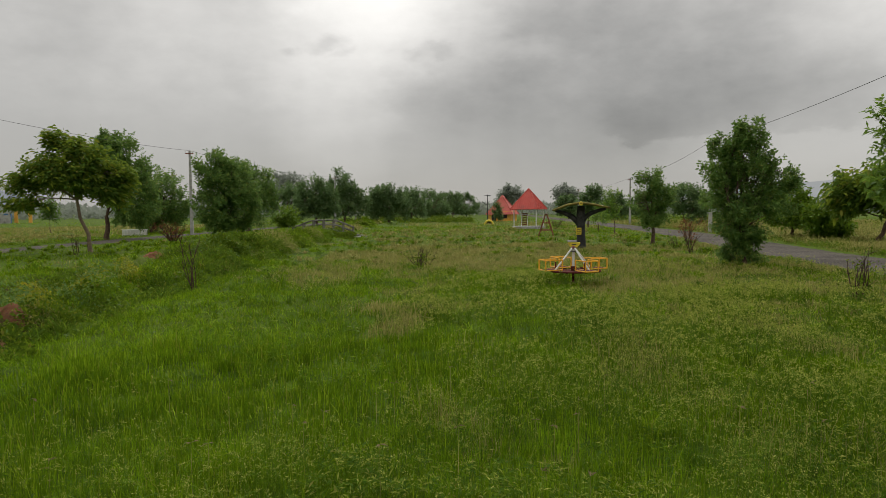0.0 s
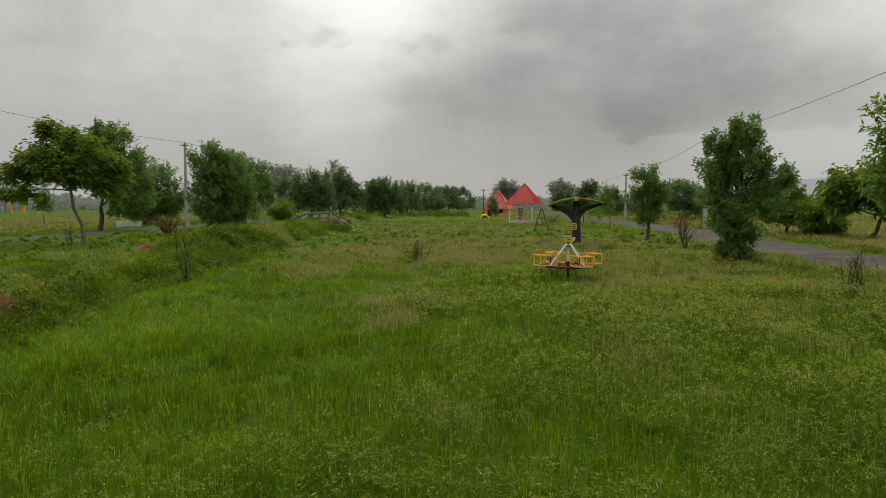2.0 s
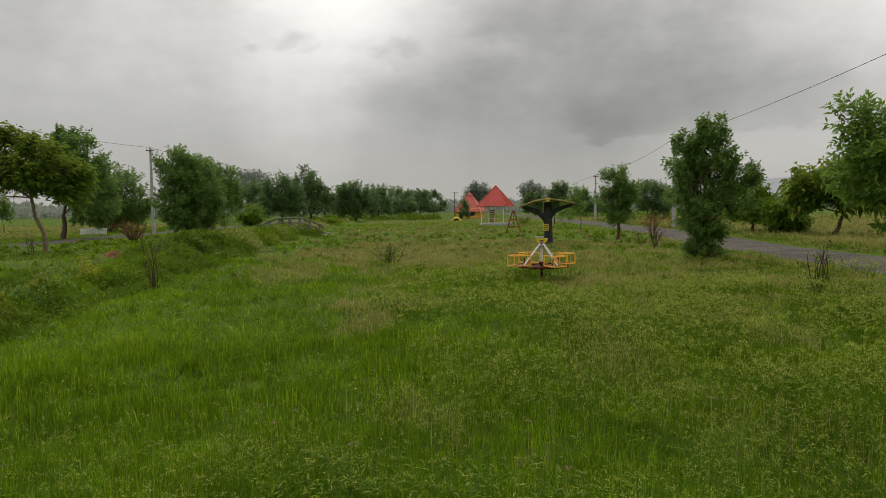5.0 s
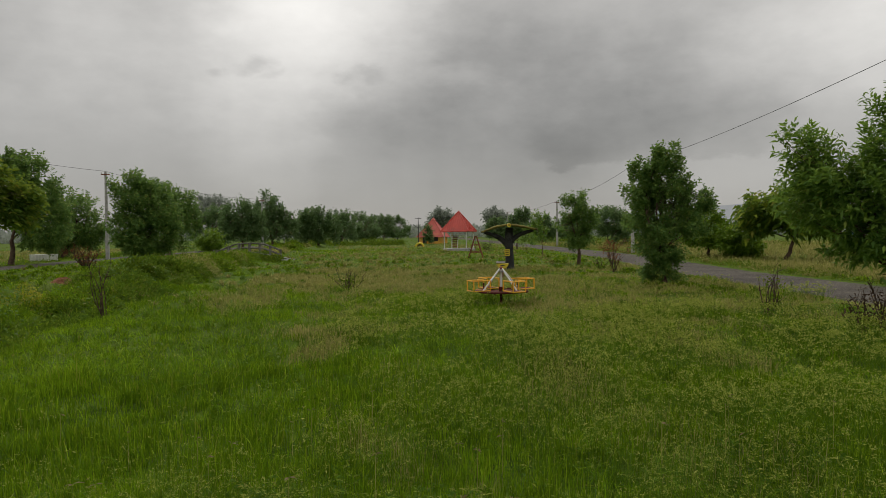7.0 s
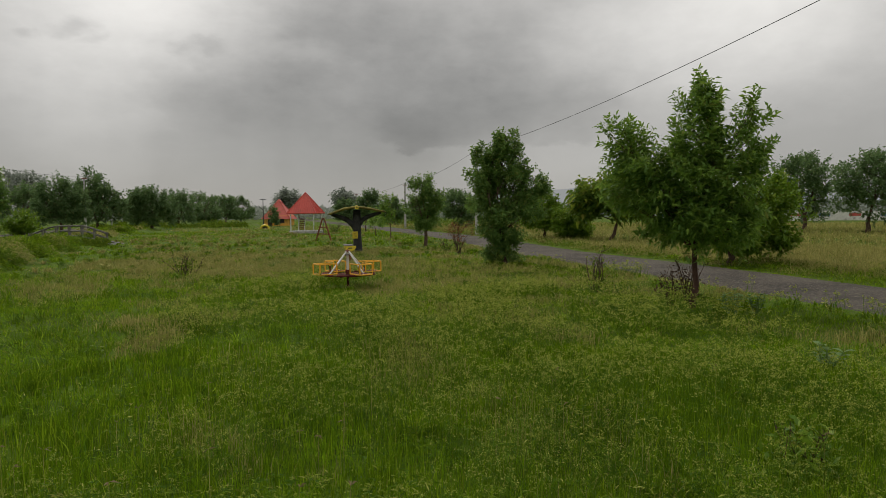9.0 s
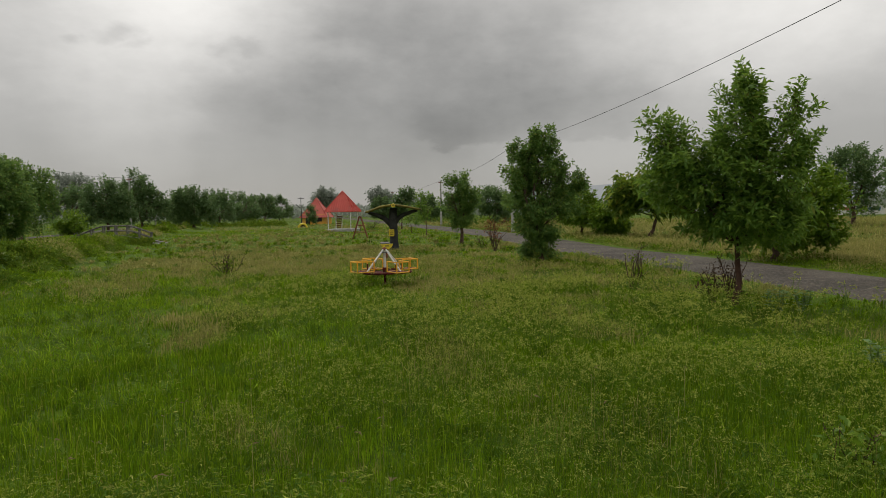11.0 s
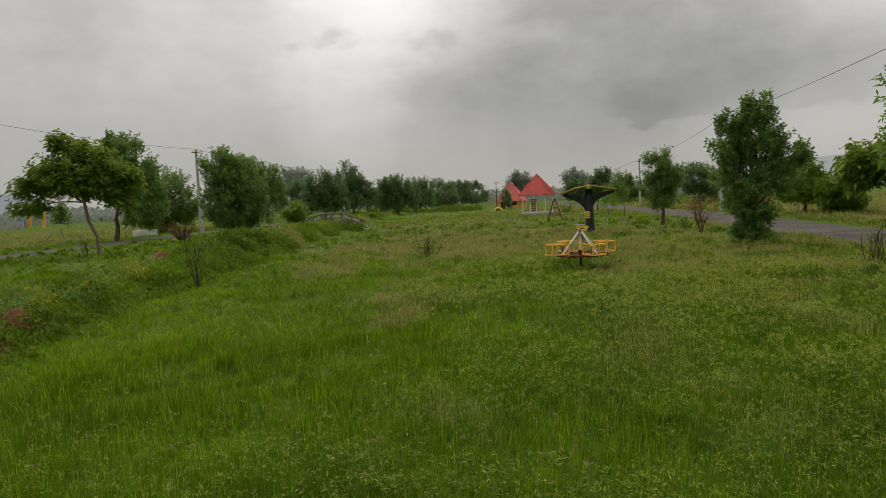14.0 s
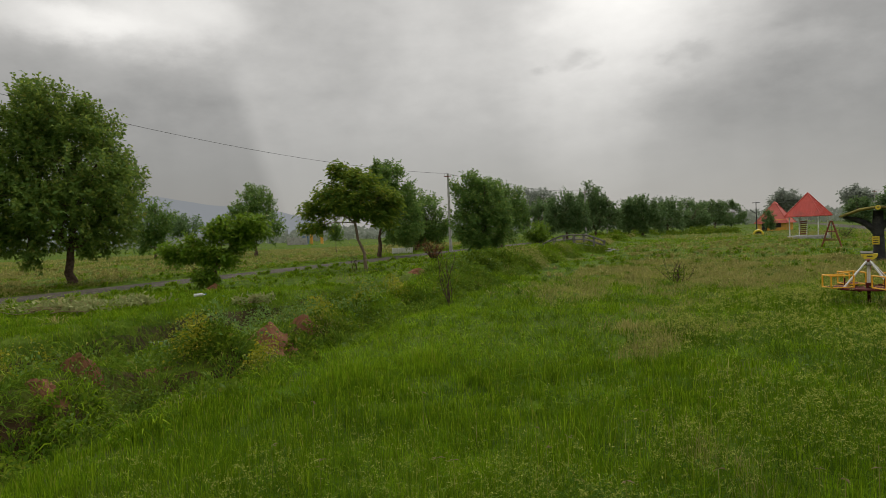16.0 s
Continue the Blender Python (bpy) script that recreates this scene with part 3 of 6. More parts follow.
def bare_shrub(name, label, x, y, high, n, seed, leaf_mat=None, spread=0.4, tops=False, stem=0.012):
    rng = np.random.default_rng(seed)
    z0 = hz(x, y)
    root = tagged(empty(name, x, y, z0), label, "shrub")
    wood, ends = Geo(), []
    for i in range(n):
        a = rng.uniform(0, 6.28)
        s = spread * rng.uniform(0.25, 1.0)
        end = np.array([math.cos(a) * s, math.sin(a) * s, high * rng.uniform(0.65, 1.0)])
        pts = branchy(wood, rng, (rng.normal() * 0.04, rng.normal() * 0.04, -0.05), end, stem * 1.3, stem * 0.5, 0.08, 6, 5)
        for k in range(4):
            p = pts[rng.integers(2, 6)]
            e2 = p + np.array([rng.normal() * 0.1, rng.normal() * 0.1, abs(rng.normal()) * 0.16 + 0.05]) * high * 0.8
            branchy(wood, rng, p, e2, stem * 0.55, stem * 0.25, 0.1, 4, 4)
            ends.append(e2)
        ends.append(end)
    part("stem", wood, TWIG, root)
    if leaf_mat:
        ends = np.array(ends)
        if not tops:
            ends = ends * np.concatenate([np.ones((len(ends), 2)), rng.uniform(0.1, 1, (len(ends), 1))], 1)
        k = {LEAF_BROWN.name: 4, LEAF_SHRUB.name: 5}.get(leaf_mat.name, 9)
        b = np.repeat(ends, k, 0) + rng.normal(size=(len(ends) * k, 3)) * 0.05
        part("foliage", quads_mesh("foliage", leaves(rng, b, rng.normal(size=b.shape) + [0, 0, 0.4], 0.09, 0.035), [leaf_mat]), leaf_mat, root)
    return root


def milkweed(x, y, high, n, seed, size=0.13):
    """Broad pale leaves in pairs on a few stems."""
    rng = np.random.default_rng(seed)
    root = tagged(empty("milkweed_plant", x, y, hz(x, y)), "young plant with broad pale waxy leaves in the grass", "plant")
    wood = Geo()
    count = 0
    for i in range(n):
        a = rng.uniform(0, 6.28)
        end = np.array([math.cos(a) * 0.22 * rng.uniform(0.3, 1), math.sin(a) * 0.22 * rng.uniform(0.3, 1), high * rng.uniform(0.7, 1)])
        pts = branchy(wood, rng, (0, 0, -0.03), end, 0.011, 0.006, 0.06, 7, 5)
        for p in pts[2:]:
            b = rng.uniform(0, 6.28)
            for turn in (0, math.pi):
                d = np.array([math.cos(b + turn), math.sin(b + turn), 0.55])
                d /= np.linalg.norm(d)
                s = np.array([-math.sin(b + turn), math.cos(b + turn), 0])
                g, L, W = Geo(), size * rng.uniform(0.75, 1.2), size * 0.3
                rib = [p + d * L * t + np.array([0, 0, -0.25 * L * t * t]) for t in (0, 0.3, 0.65, 1.0)]
                wid = (0.15, 1.0, 0.85, 0.05)
                up = np.array([0, 0, 0.012])
                vs = []
                for q, k in zip(rib, wid):
                    vs += [q - s * W * k + up * k, q, q + s * W * k + up * k]
                fs = []
                for j in range(3):
                    fs += [(3 * j, 3 * j + 1, 3 * j + 4, 3 * j + 3), (3 * j + 1, 3 * j + 2, 3 * j + 5, 3 * j + 4)]
                g.add(vs, fs)
                part("leaf", g, LEAF_PALE, root, shade=True)
                count += 1
    part("stem", wood, LEAF_PALE, root)
    return root

# trees, west side first
tree("large_tree", "large dense round-crowned tree beside the lane", -26.99, 21.24, [(-0.75, 7.6, 1.85, 1.65), (0.35, 6.7, 2.1, 1.9), (-1.43, 5.88, 2.41, 2.16), (0.75, 4.62, 2.45, 2.11), (-0.57, 3.47, 2.82, 1.92), (1.35, 2.9, 1.65, 1.47), (-1.92, 2.37, 1.63, 1.26), (-2.93, 4.62, 1.72, 1.97), (1.85, 4.26, 1.5, 1.55), (1.8, 2.99, 1.4, 1.27)],
     0.20, LEAF_BROAD, leaf=(0.20, 0.105), tufts=5200, per=13, fork=1.7, seed=11)
tree("grove_tree", "mid-sized dark tree in the open field", -53.84, 52.28, [(-0.16, 3.96, 2.27, 2.39), (-1.03, 2.8, 1.48, 1.66)],
     0.15, LEAF_DEEP, leaf=(0.25, 0.133), tufts=892, per=12, fork=1.0, seed=12)
tree("grove_tree", "far dark tree in the open field", -75.73, 79.85, [(-0.35, 3.9, 2.49, 1.96)],
     0.18, LEAF_HAZE_TINTED, leaf=(0.32, 0.174), tufts=476, per=11, fork=1.2, seed=13)
tree("grove_tree", "tall oval dark green tree in the field", -41.99, 53.55, [(0.1, 4.88, 2.16, 2.16), (1.13, 3.42, 1.6, 2.29), (-1.05, 3.49, 1.42, 2.27)],
     0.18, LEAF_DEEP, leaf=(0.24, 0.128), tufts=1105, per=12, fork=1.0, seed=14)
tree("leaning_shrub", "bushy bright green shrub leaning beside the lane", -17.49, 19.63, [(-0.52, 1.47, 0.76, 0.40), (0.52, 2.04, 0.68, 0.46), (1.52, 2.23, 0.59, 0.40), (-1.14, 1.38, 0.47, 0.27), (0.28, 1.19, 0.71, 0.40), (-0.10, 0.33, 0.43, 0.24), (1.14, 1.61, 0.47, 0.38)],
     0.045, LEAF_FRESH, leaf=(0.16, 0.087), tufts=1150, per=12, stems=4, fork=0.6, lean=0.15, seed=15)
tree("sapling", "small young tree in the open field", -35.37, 58.13, [(0.13, 1.99, 0.88, 1.05)],
     0.04, LEAF_DEEP, leaf=(0.21, 0.112), tufts=187, per=10, fork=0.7, seed=16)
tree("flame_tree", "leaning feathery tree with a spreading flat crown beside the lane", -16.45, 29.94, [(-1.22, 5.04, 0.27, 0.35), (-0.08, 4.20, 0.97, 0.71), (-1.64, 3.99, 0.67, 0.34), (-2.31, 3.11, 0.67, 0.27), (-2.44, 2.31, 0.59, 0.22), (-0.84, 3.32, 0.97, 0.46), (0.76, 3.44, 0.92, 0.84), (-0.59, 4.70, 0.50, 0.34), (0.84, 2.60, 0.67, 0.50)],
     0.085, LEAF_FEATHER, bark=PALE_BARK, leaf=(0.26, 0.10), tufts=1300, per=13, fork=2.45, lean=-0.48, flat=0.55, droop=0.3, bunch_size=10, seed=17)
tree("roadside_tree", "dense dark green roadside tree with a rounded crown", -23.10, 44.27, [(0.73, 5.75, 1.48, 1.55), (1.36, 4.1, 1.76, 2.25), (0.30, 6.75, 0.65, 0.7), (1.84, 2.54, 1.58, 1.58)],
     0.16, LEAF_DEEP, leaf=(0.19, 0.10), tufts=2000, per=13, fork=1.6, seed=18, group="trees along the west lane")
tree("roadside_tree", "low dense dark green tree sweeping to the grass", -25.93, 57.34, [(0.89, 3.46, 2.42, 2.12), (0.14, 1.47, 2.51, 1.25), (2.01, 2.2, 1.27, 1.78)],
     0.16, LEAF_DEEP, leaf=(0.23, 0.123), tufts=1487, per=12, seed=19, group="trees along the west lane")
tree("roadside_tree", "dense oval dark green tree on a short bare trunk", -13.34, 39.42, [(-0.55, 4.45, 1.0, 1.23), (0.15, 3.27, 1.75, 1.89), (-0.40, 2.07, 1.3, 1.23), (0.89, 2.58, 1.21, 1.56), (0.04, 1.55, 1.55, 0.86)],
     0.16, LEAF_DEEP, leaf=(0.17, 0.093), tufts=2018, per=14, fork=1.2, seed=20, group="trees along the west lane")
tree("roadside_tree", "dense dark green roadside tree with a rounded crown", -18.47, 61.19, [(-0.39, 4.92, 1.6, 1.49), (0.7, 3.49, 2.04, 2.68)],
     0.17, LEAF_DEEP, leaf=(0.23, 0.123), tufts=1381, per=12, fork=1.0, seed=21, group="trees along the west lane")
tree("round_bush", "rounded fresh green bush beyond the lane", -17.80, 72.76, [(0.02, 1.17, 1.52, 1.08)],
     0.06, LEAF_FRESH, leaf=(0.21, 0.112), tufts=442, per=12, category="bush", stems=4, fork=0.3, seed=22)
tree("roadside_tree", "dense dark green roadside tree with a rounded crown", -15.40, 78.41, [(-0.27, 3.87, 1.92, 2.19), (1.05, 2.84, 1.78, 1.92), (-1.3, 2.72, 1.23, 1.5)],
     0.16, LEAF_HAZE_TINTED, leaf=(0.27, 0.144), tufts=1105, per=12, fork=1.0, seed=23, group="trees along the west lane")
tree("roadside_tree", "tall dense dark green roadside tree", -13.27, 86.89, [(-0.52, 5.19, 1.67, 2.05), (0.42, 3.3, 2.28, 2.43), (2.13, 2.53, 1.37, 1.67)],
     0.17, LEAF_HAZE_TINTED, leaf=(0.27, 0.144), tufts=1190, per=12, fork=1.0, seed=24, group="trees along the west lane")
tree("roadside_tree", "dense dark green roadside tree with a rounded crown", -7.75, 91.57, [(-0.44, 3.09, 2.4, 2.24), (1.78, 2.51, 1.6, 1.92), (-1.8, 2.15, 1.28, 1.44)],
     0.16, LEAF_HAZE_TINTED, leaf=(0.28, 0.154), tufts=1105, per=12, fork=0.8, seed=25, group="trees along the west lane")
tree("young_tree", "small dark bushy tree in front of the hut", 7.58, 95.58, [(0.01, 1.67, 0.83, 1.0), (0.67, 1.0, 0.67, 0.75)],
     0.05, LEAF_HAZE_TINTED, leaf=(0.26, 0.134), tufts=170, per=11, fork=0.5, seed=26)
tree("young_tree", "slim dark green young tree near the playground", 14.77, 66.25, [(0.38, 2.57, 1.16, 1.5), (-0.29, 1.88, 0.81, 1.27)],
     0.08, LEAF_HAZE_TINTED, leaf=(0.23, 0.123), tufts=408, per=12, fork=0.8, seed=27)
tree("young_tree", "sparse young tree with a thin trunk", 11.92, 45.33, [(-0.09, 2.57, 0.59, 0.79), (-0.36, 1.67, 0.67, 0.79)],
     0.035, LEAF_LANCE, leaf=(0.16, 0.071), tufts=187, per=10, fork=1.0, seed=28)
tree("young_tree", "thin sapling with sparse leaves", 12.50, 52.40, [(0.04, 1.41, 0.55, 0.92)],
     0.03, LEAF_LANCE, leaf=(0.17, 0.076), tufts=119, per=10, fork=0.6, seed=29)
tree("vine_clad_tree", "small tree whose trunk is wrapped in creepers", 10.94, 33.95, [(-0.17, 3.18, 0.77, 0.77), (0.26, 2.43, 0.71, 0.77), (-0.45, 2.29, 0.66, 0.89), (-0.01, 1.4, 0.74, 0.59)],
     0.1, LEAF_DEEP, leaf=(0.15, 0.067), tufts=714, per=13, fork=1.0, seed=30)
tree("roadside_tree", "bushy green tree beyond the east lane", 26.27, 70.11, [(-0.03, 2.7, 1.96, 1.71), (1.12, 1.48, 1.34, 1.34)],
     0.14, LEAF_HAZE_TINTED, leaf=(0.25, 0.133), tufts=782, per=12, seed=31)
tree("pointed_tree", "slender green tree leafy down to the grass", 9.31, 20.33, [(0.20, 4.16, 0.38, 0.45), (0.18, 3.57, 0.65, 0.54), (-0.56, 3.57, 0.31, 0.45), (-0.54, 2.89, 0.59, 0.54), (0.32, 2.89, 0.72, 0.63), (0.95, 2.85, 0.45, 0.41), (1.31, 2.49, 0.36, 0.32), (-0.45, 2.08, 0.72, 0.54), (0.36, 2.08, 0.72, 0.59), (0.90, 1.99, 0.50, 0.45), (-0.09, 1.40, 0.68, 0.50), (0.09, 0.99, 0.60, 0.45), (-0.05, 0.68, 0.56, 0.41), (0.00, 0.34, 0.60, 0.38)],
     0.09, LEAF_DEEP, leaf=(0.12, 0.053), tufts=2700, per=13, fork=1.0, scatter=0.2, bunch_size=10, seed=32)
tree("roadside_tree", "spreading green tree at the edge of the east lane", 21.36, 39.68, [(-0.17, 2.05, 1.05, 0.95), (0.38, 1.35, 1.3, 0.85), (-0.93, 1.35, 0.8, 0.75)],
     0.1, LEAF_FRESH, leaf=(0.21, 0.112), tufts=714, per=12, fork=0.7, seed=33)
tree("roadside_bush", "dense dark green bush by the lane", 22.31, 38.00, [(-0.36, 0.95, 0.9, 0.8), (0.54, 0.6, 0.9, 0.65)],
     0.06, LEAF_FRESH, leaf=(0.19, 0.102), tufts=612, per=12, category="bush", stems=3, fork=0.3, seed=34)
tree("flame_tree", "feathery tree with drooping fronds and a slanted trunk", 23.40, 34.70, [(-1.16, 2.72, 0.97, 0.63), (0.19, 2.91, 1.26, 0.68), (-1.46, 1.89, 0.68, 0.48), (1.26, 2.33, 1.26, 0.68), (0.19, 2.04, 0.87, 0.39)],
     0.11, LEAF_FEATHER, leaf=(0.40, 0.176), tufts=782, per=11, fork=1.25, flat=0.3, lean=0.35, droop=0.45, seed=35)
tree("lance_leaf_tree", "young tree with lance-shaped leaves and a reddish trunk", 8.65, 10.06, [(-0.76, 2.58, 0.46, 0.49), (-1.26, 3.04, 0.45, 0.52), (-1.16, 2.31, 0.61, 0.49), (-0.40, 2.09, 0.62, 0.53), (0.04, 3.69, 0.36, 0.55), (-0.04, 3.12, 0.52, 0.58), (0.04, 2.40, 0.67, 0.58), (0.98, 3.47, 0.25, 0.43), (0.91, 2.94, 0.39, 0.49), (0.67, 2.40, 0.58, 0.53), (0.89, 2.05, 0.49, 0.45), (0.31, 1.56, 0.71, 0.45), (-0.40, 1.56, 0.49, 0.36)],
     0.058, LEAF_LANCE, bark=RED_BARK, leaf=(0.14, 0.043), tufts=2500, per=12, fork=1.15, scatter=0.12, droop=0.2, bunch_size=9, seed=36)
tree("spreading_tree", "low spreading bright green tree beyond the lane", 16.53, 17.50, [(0.77, 1.42, 1.37, 1.01), (0.04, 1.06, 1.12, 0.78), (1.07, 2.05, 0.82, 0.82), (1.48, 0.96, 0.63, 0.63)],
     0.11, LEAF_FRESH, leaf=(0.15, 0.082), tufts=1292, per=13, fork=0.75, seed=37)
tree("grove_tree", "tall loose-crowned tree in the dry field", 46.46, 41.16, [(-0.29, 4.37, 2.27, 1.99), (-1.52, 3.46, 1.19, 1.91), (0.56, 2.71, 1.5, 1.88)],
     0.17, LEAF_HAZE_TINTED, leaf=(0.21, 0.112), tufts=1190, per=12, fork=1.2, seed=38)
tree("grove_tree", "tall loose-crowned tree in the dry field", 46.13, 35.28, [(-0.2, 4.05, 2.33, 2.03), (-1.06, 2.81, 1.5, 1.92), (0.71, 2.56, 1.68, 1.68)],
     0.17, LEAF_HAZE_TINTED, leaf=(0.21, 0.112), tufts=1275, per=12, fork=1.2, seed=39)

# rows of trees on towards the horizon, beyond the last measured ones
rng = np.random.default_rng(5)
for i, (tx, ty, hh) in enumerate(((-5.5, 112, 5.6), (-2.2, 128, 5.8), (2.2, 150, 6.2), (-11.5, 118, 6.0), (6.0, 168, 6.0), (-0.5, 170, 6.4),
                                  (-24.0, 100, 6.0), (-23.0, 125, 6.3), (28.0, 104, 4.2), (34.5, 110, 4.6), (24.0, 124, 4.4),
                                  (36.0, 72, 4.2), (44.0, 84, 4.4))):
    s = hh / 5.5
    tree("roadside_tree", "far dark green tree in a roadside row", tx, ty,
         [(-0.6 * s, 3.4 * s, 2.0 * s, 1.9 * s), (0.9 * s, 2.9 * s, 2.0 * s, 1.9 * s), (0.1 * s, 4.2 * s, 1.3 * s, 1.2 * s), (-1.9 * s, 2.2 * s, 1.5 * s, 1.5 * s), (1.8 * s, 1.9 * s, 1.5 * s, 1.4 * s), (0.0, 1.5 * s, 2.2 * s, 1.1 * s)],
         0.15, LEAF_HAZE_TINTED, leaf=(0.36, 0.19), tufts=600, per=10, fork=0.8, seed=60 + i, group="far roadside trees")


# ---------------------------------------------------------------- poles and lines
def power_pole(x, y, high, arm_turn, label="tapered grey concrete power pole with a steel cross-arm"):
    z0 = hz(x, y)
    root = tagged(empty("power_pole", x, y, z0, arm_turn), label, "pole", "power poles")
    g = Geo()
    a, b = 0.13, 0.075
    v = []
    for z, r in ((-0.4, a), (high - z0, b)):
        v += [(-r, -r * 0.75, z), (r, -r * 0.75, z), (r, r * 0.75, z), (-r, r * 0.75, z)]
    g.add(v, [(3, 2, 1, 0), (4, 5, 6, 7), (0, 1, 5, 4), (1, 2, 6, 5), (2, 3, 7, 6), (3, 0, 4, 7)])
    part("shaft", g, CONCRETE, root)
    part("cross_arm", Geo().box(0, -0.1, high - z0 - 0.22, 0.62, 0.06, 0.07, 0.008), RUST_PAINT, root)
    for s in (-0.25, 0.25):
        part("insulator", Geo().tube([(s, -0.1, high - z0 - 0.19), (s, -0.1, high - z0 - 0.12), (s, -0.1, high - z0 - 0.10), (s, -0.1, high - z0 - 0.04)],
                                     [0.02, 0.02, 0.045, 0.03], 8), WHITEWASH, root)
    return root


def power_line(ends, sag, label):
    g = Geo()
    for (a, b), s in zip(zip(ends[:-1], ends[1:]), sag):
        a, b = np.array(a, float), np.array(b, float)
        pts = [a + (b - a) * t + np.array([0, 0, -4 * s * t * (1 - t)]) for t in np.linspace(0, 1, 25)]
        g.tube(pts, [0.012] * 25, 5)
    tagged(part("power_line", g, CABLE), label, "cable")


EAST = ((15.0, 6.0, 8.15), (20.4, 49.6, 6.95), (22.1, 76.9, 5.5), (25.0, 120.0, 5.6))
WEST = ((-29.4, 14.9, 9.3), (-20.1, 51.6, 6.74), (-14.0, 83.8, 6.35), (-16.5, 122.0, 6.3), (-12.0, 170.0, 6.3))
for pts in (EAST, WEST):
    for px, py, pz in pts:
        power_pole(px, py, pz, -8.0 if px > 0 else 6.0)
power_line([(x, y, z + 0.02) for x, y, z in EAST], (0.60, 0.5, 0.5), "single sagging black overhead cable along the east lane")
power_line([(x, y, z + 0.02) for x, y, z in WEST], (0.89, 0.55, 0.5, 0.5), "thin sagging overhead cable along the west lane")


# ---------------------------------------------------------------- playground
def merry_go_round(x, y):
    root = tagged(empty("merry_go_round", x, y, hz(x, y), 19.0), "children's merry-go-round with yellow seats and white struts in the grass", "merry-go-round")
    part("post", Geo().tube([(0, 0, -0.2), (0, 0, 0.9)], [0.035, 0.03], 10), MAROON_PAINT, root, "maroon steel centre post")
    part("hub", Geo().tube([(0, 0, 0.36), (0, 0, 0.5)], [0.06, 0.06], 12), MAROON_PAINT, root)
    rim = Geo()
    ring = [(0.66 * math.cos(a), 0.66 * math.sin(a), 0.40) for a in np.linspace(0, 2 * math.pi, 33)]
    rim.tube(ring, [0.024] * 33, 6, cap=False)
    part("rim", rim, MAROON_PAINT, root, "maroon steel ring")
    deck = Geo()
    n = 32
    vs = [(0.56 * math.cos(2 * math.pi * k / n), 0.56 * math.sin(2 * math.pi * k / n), z) for z in (0.375, 0.385) for k in range(n)]
    deck.add(vs, [tuple(range(n - 1, -1, -1)), tuple(range(n, 2 * n))] + [(k, (k + 1) % n, n + (k + 1) % n, n + k) for k in range(n)])
    part("deck", deck, MAROON_PAINT, root, "worn maroon deck plate")
    for k in range(4):
        a = math.pi / 2 * k + math.pi / 4
        part("arm", Geo().tube([(0, 0, 0.37), (0.66 * math.cos(a), 0.66 * math.sin(a), 0.38)], [0.02, 0.02], 6), MAROON_PAINT, root)
    for k in range(4):
        a = math.pi / 2 * k - math.radians(90 - 30 + 19)
        part("strut", Geo().tube([(0.03 * math.cos(a), 0.03 * math.sin(a), 0.955), (0.09 * math.cos(a), 0.09 * math.sin(a), 0.90),
                                  (0.58 * math.cos(a), 0.58 * math.sin(a), 0.42)], [0.020, 0.021, 0.021], 8), WHITE_PAINT, root, "white steel strut")
    part("upper_post", Geo().tube([(0, 0, 0.5), (0, 0, 0.93)], [0.032, 0.032], 10), WHITEWASH, root, "dirty white sleeve on the centre post")
    part("cap", Geo().tube([(0, 0, 0.93), (0, 0, 0.97), (0, 0, 1.0)], [0.055, 0.055, 0.02], 12), RUST_PAINT, root, "faded red cap")
    part("collar", Geo().tube([(0, 0, 0.86), (0, 0, 0.875)], [0.105, 0.105], 14), CABLE, root)
    for k in range(4):
        seat = empty("seat", 0, 0, 0)
        seat.parent = root
        seat.matrix_basis = pose(0, 0, 0, 0, 0, 90 * k)
        w, r0, r1, zb, zt, q = 0.17, 0.40, 0.85, 0.43, 0.675, 0.0165
        for sx in (-w, w):
            for (p, e) in (((sx, -r0, zb), (sx, -r0, zt)), ((sx, -r1, zb), (sx, -r1, zt)), ((sx, -r0, zt), (sx, -r1, zt)), ((sx, -r0, zb), (sx, -r1, zb))):
                part("rail", Geo().tube([p, e], [q, q], 6), YELLOW_PAINT, seat)
        for p, e in (((-w, -r1, zt), (w, -r1, zt)), ((-w, -r1, zb), (w, -r1, zb)), ((-w, -r0, zb), (w, -r0, zb))):
            part("rail", Geo().tube([p, e], [q, q], 6), YELLOW_PAINT, seat)
        part("seat_plate", Geo().box(0, -0.63, zb + 0.006, 2 * w, 0.40, 0.012, 0.003), MAROON_PAINT, seat)
        part("foot_rod", Geo().tube([(0.02, -0.50, 0.42), (0.02, -0.50, 0.62)], [0.016, 0.016], 6), MAROON_PAINT, seat)
    return root


merry_go_round(3.12, 15.8)


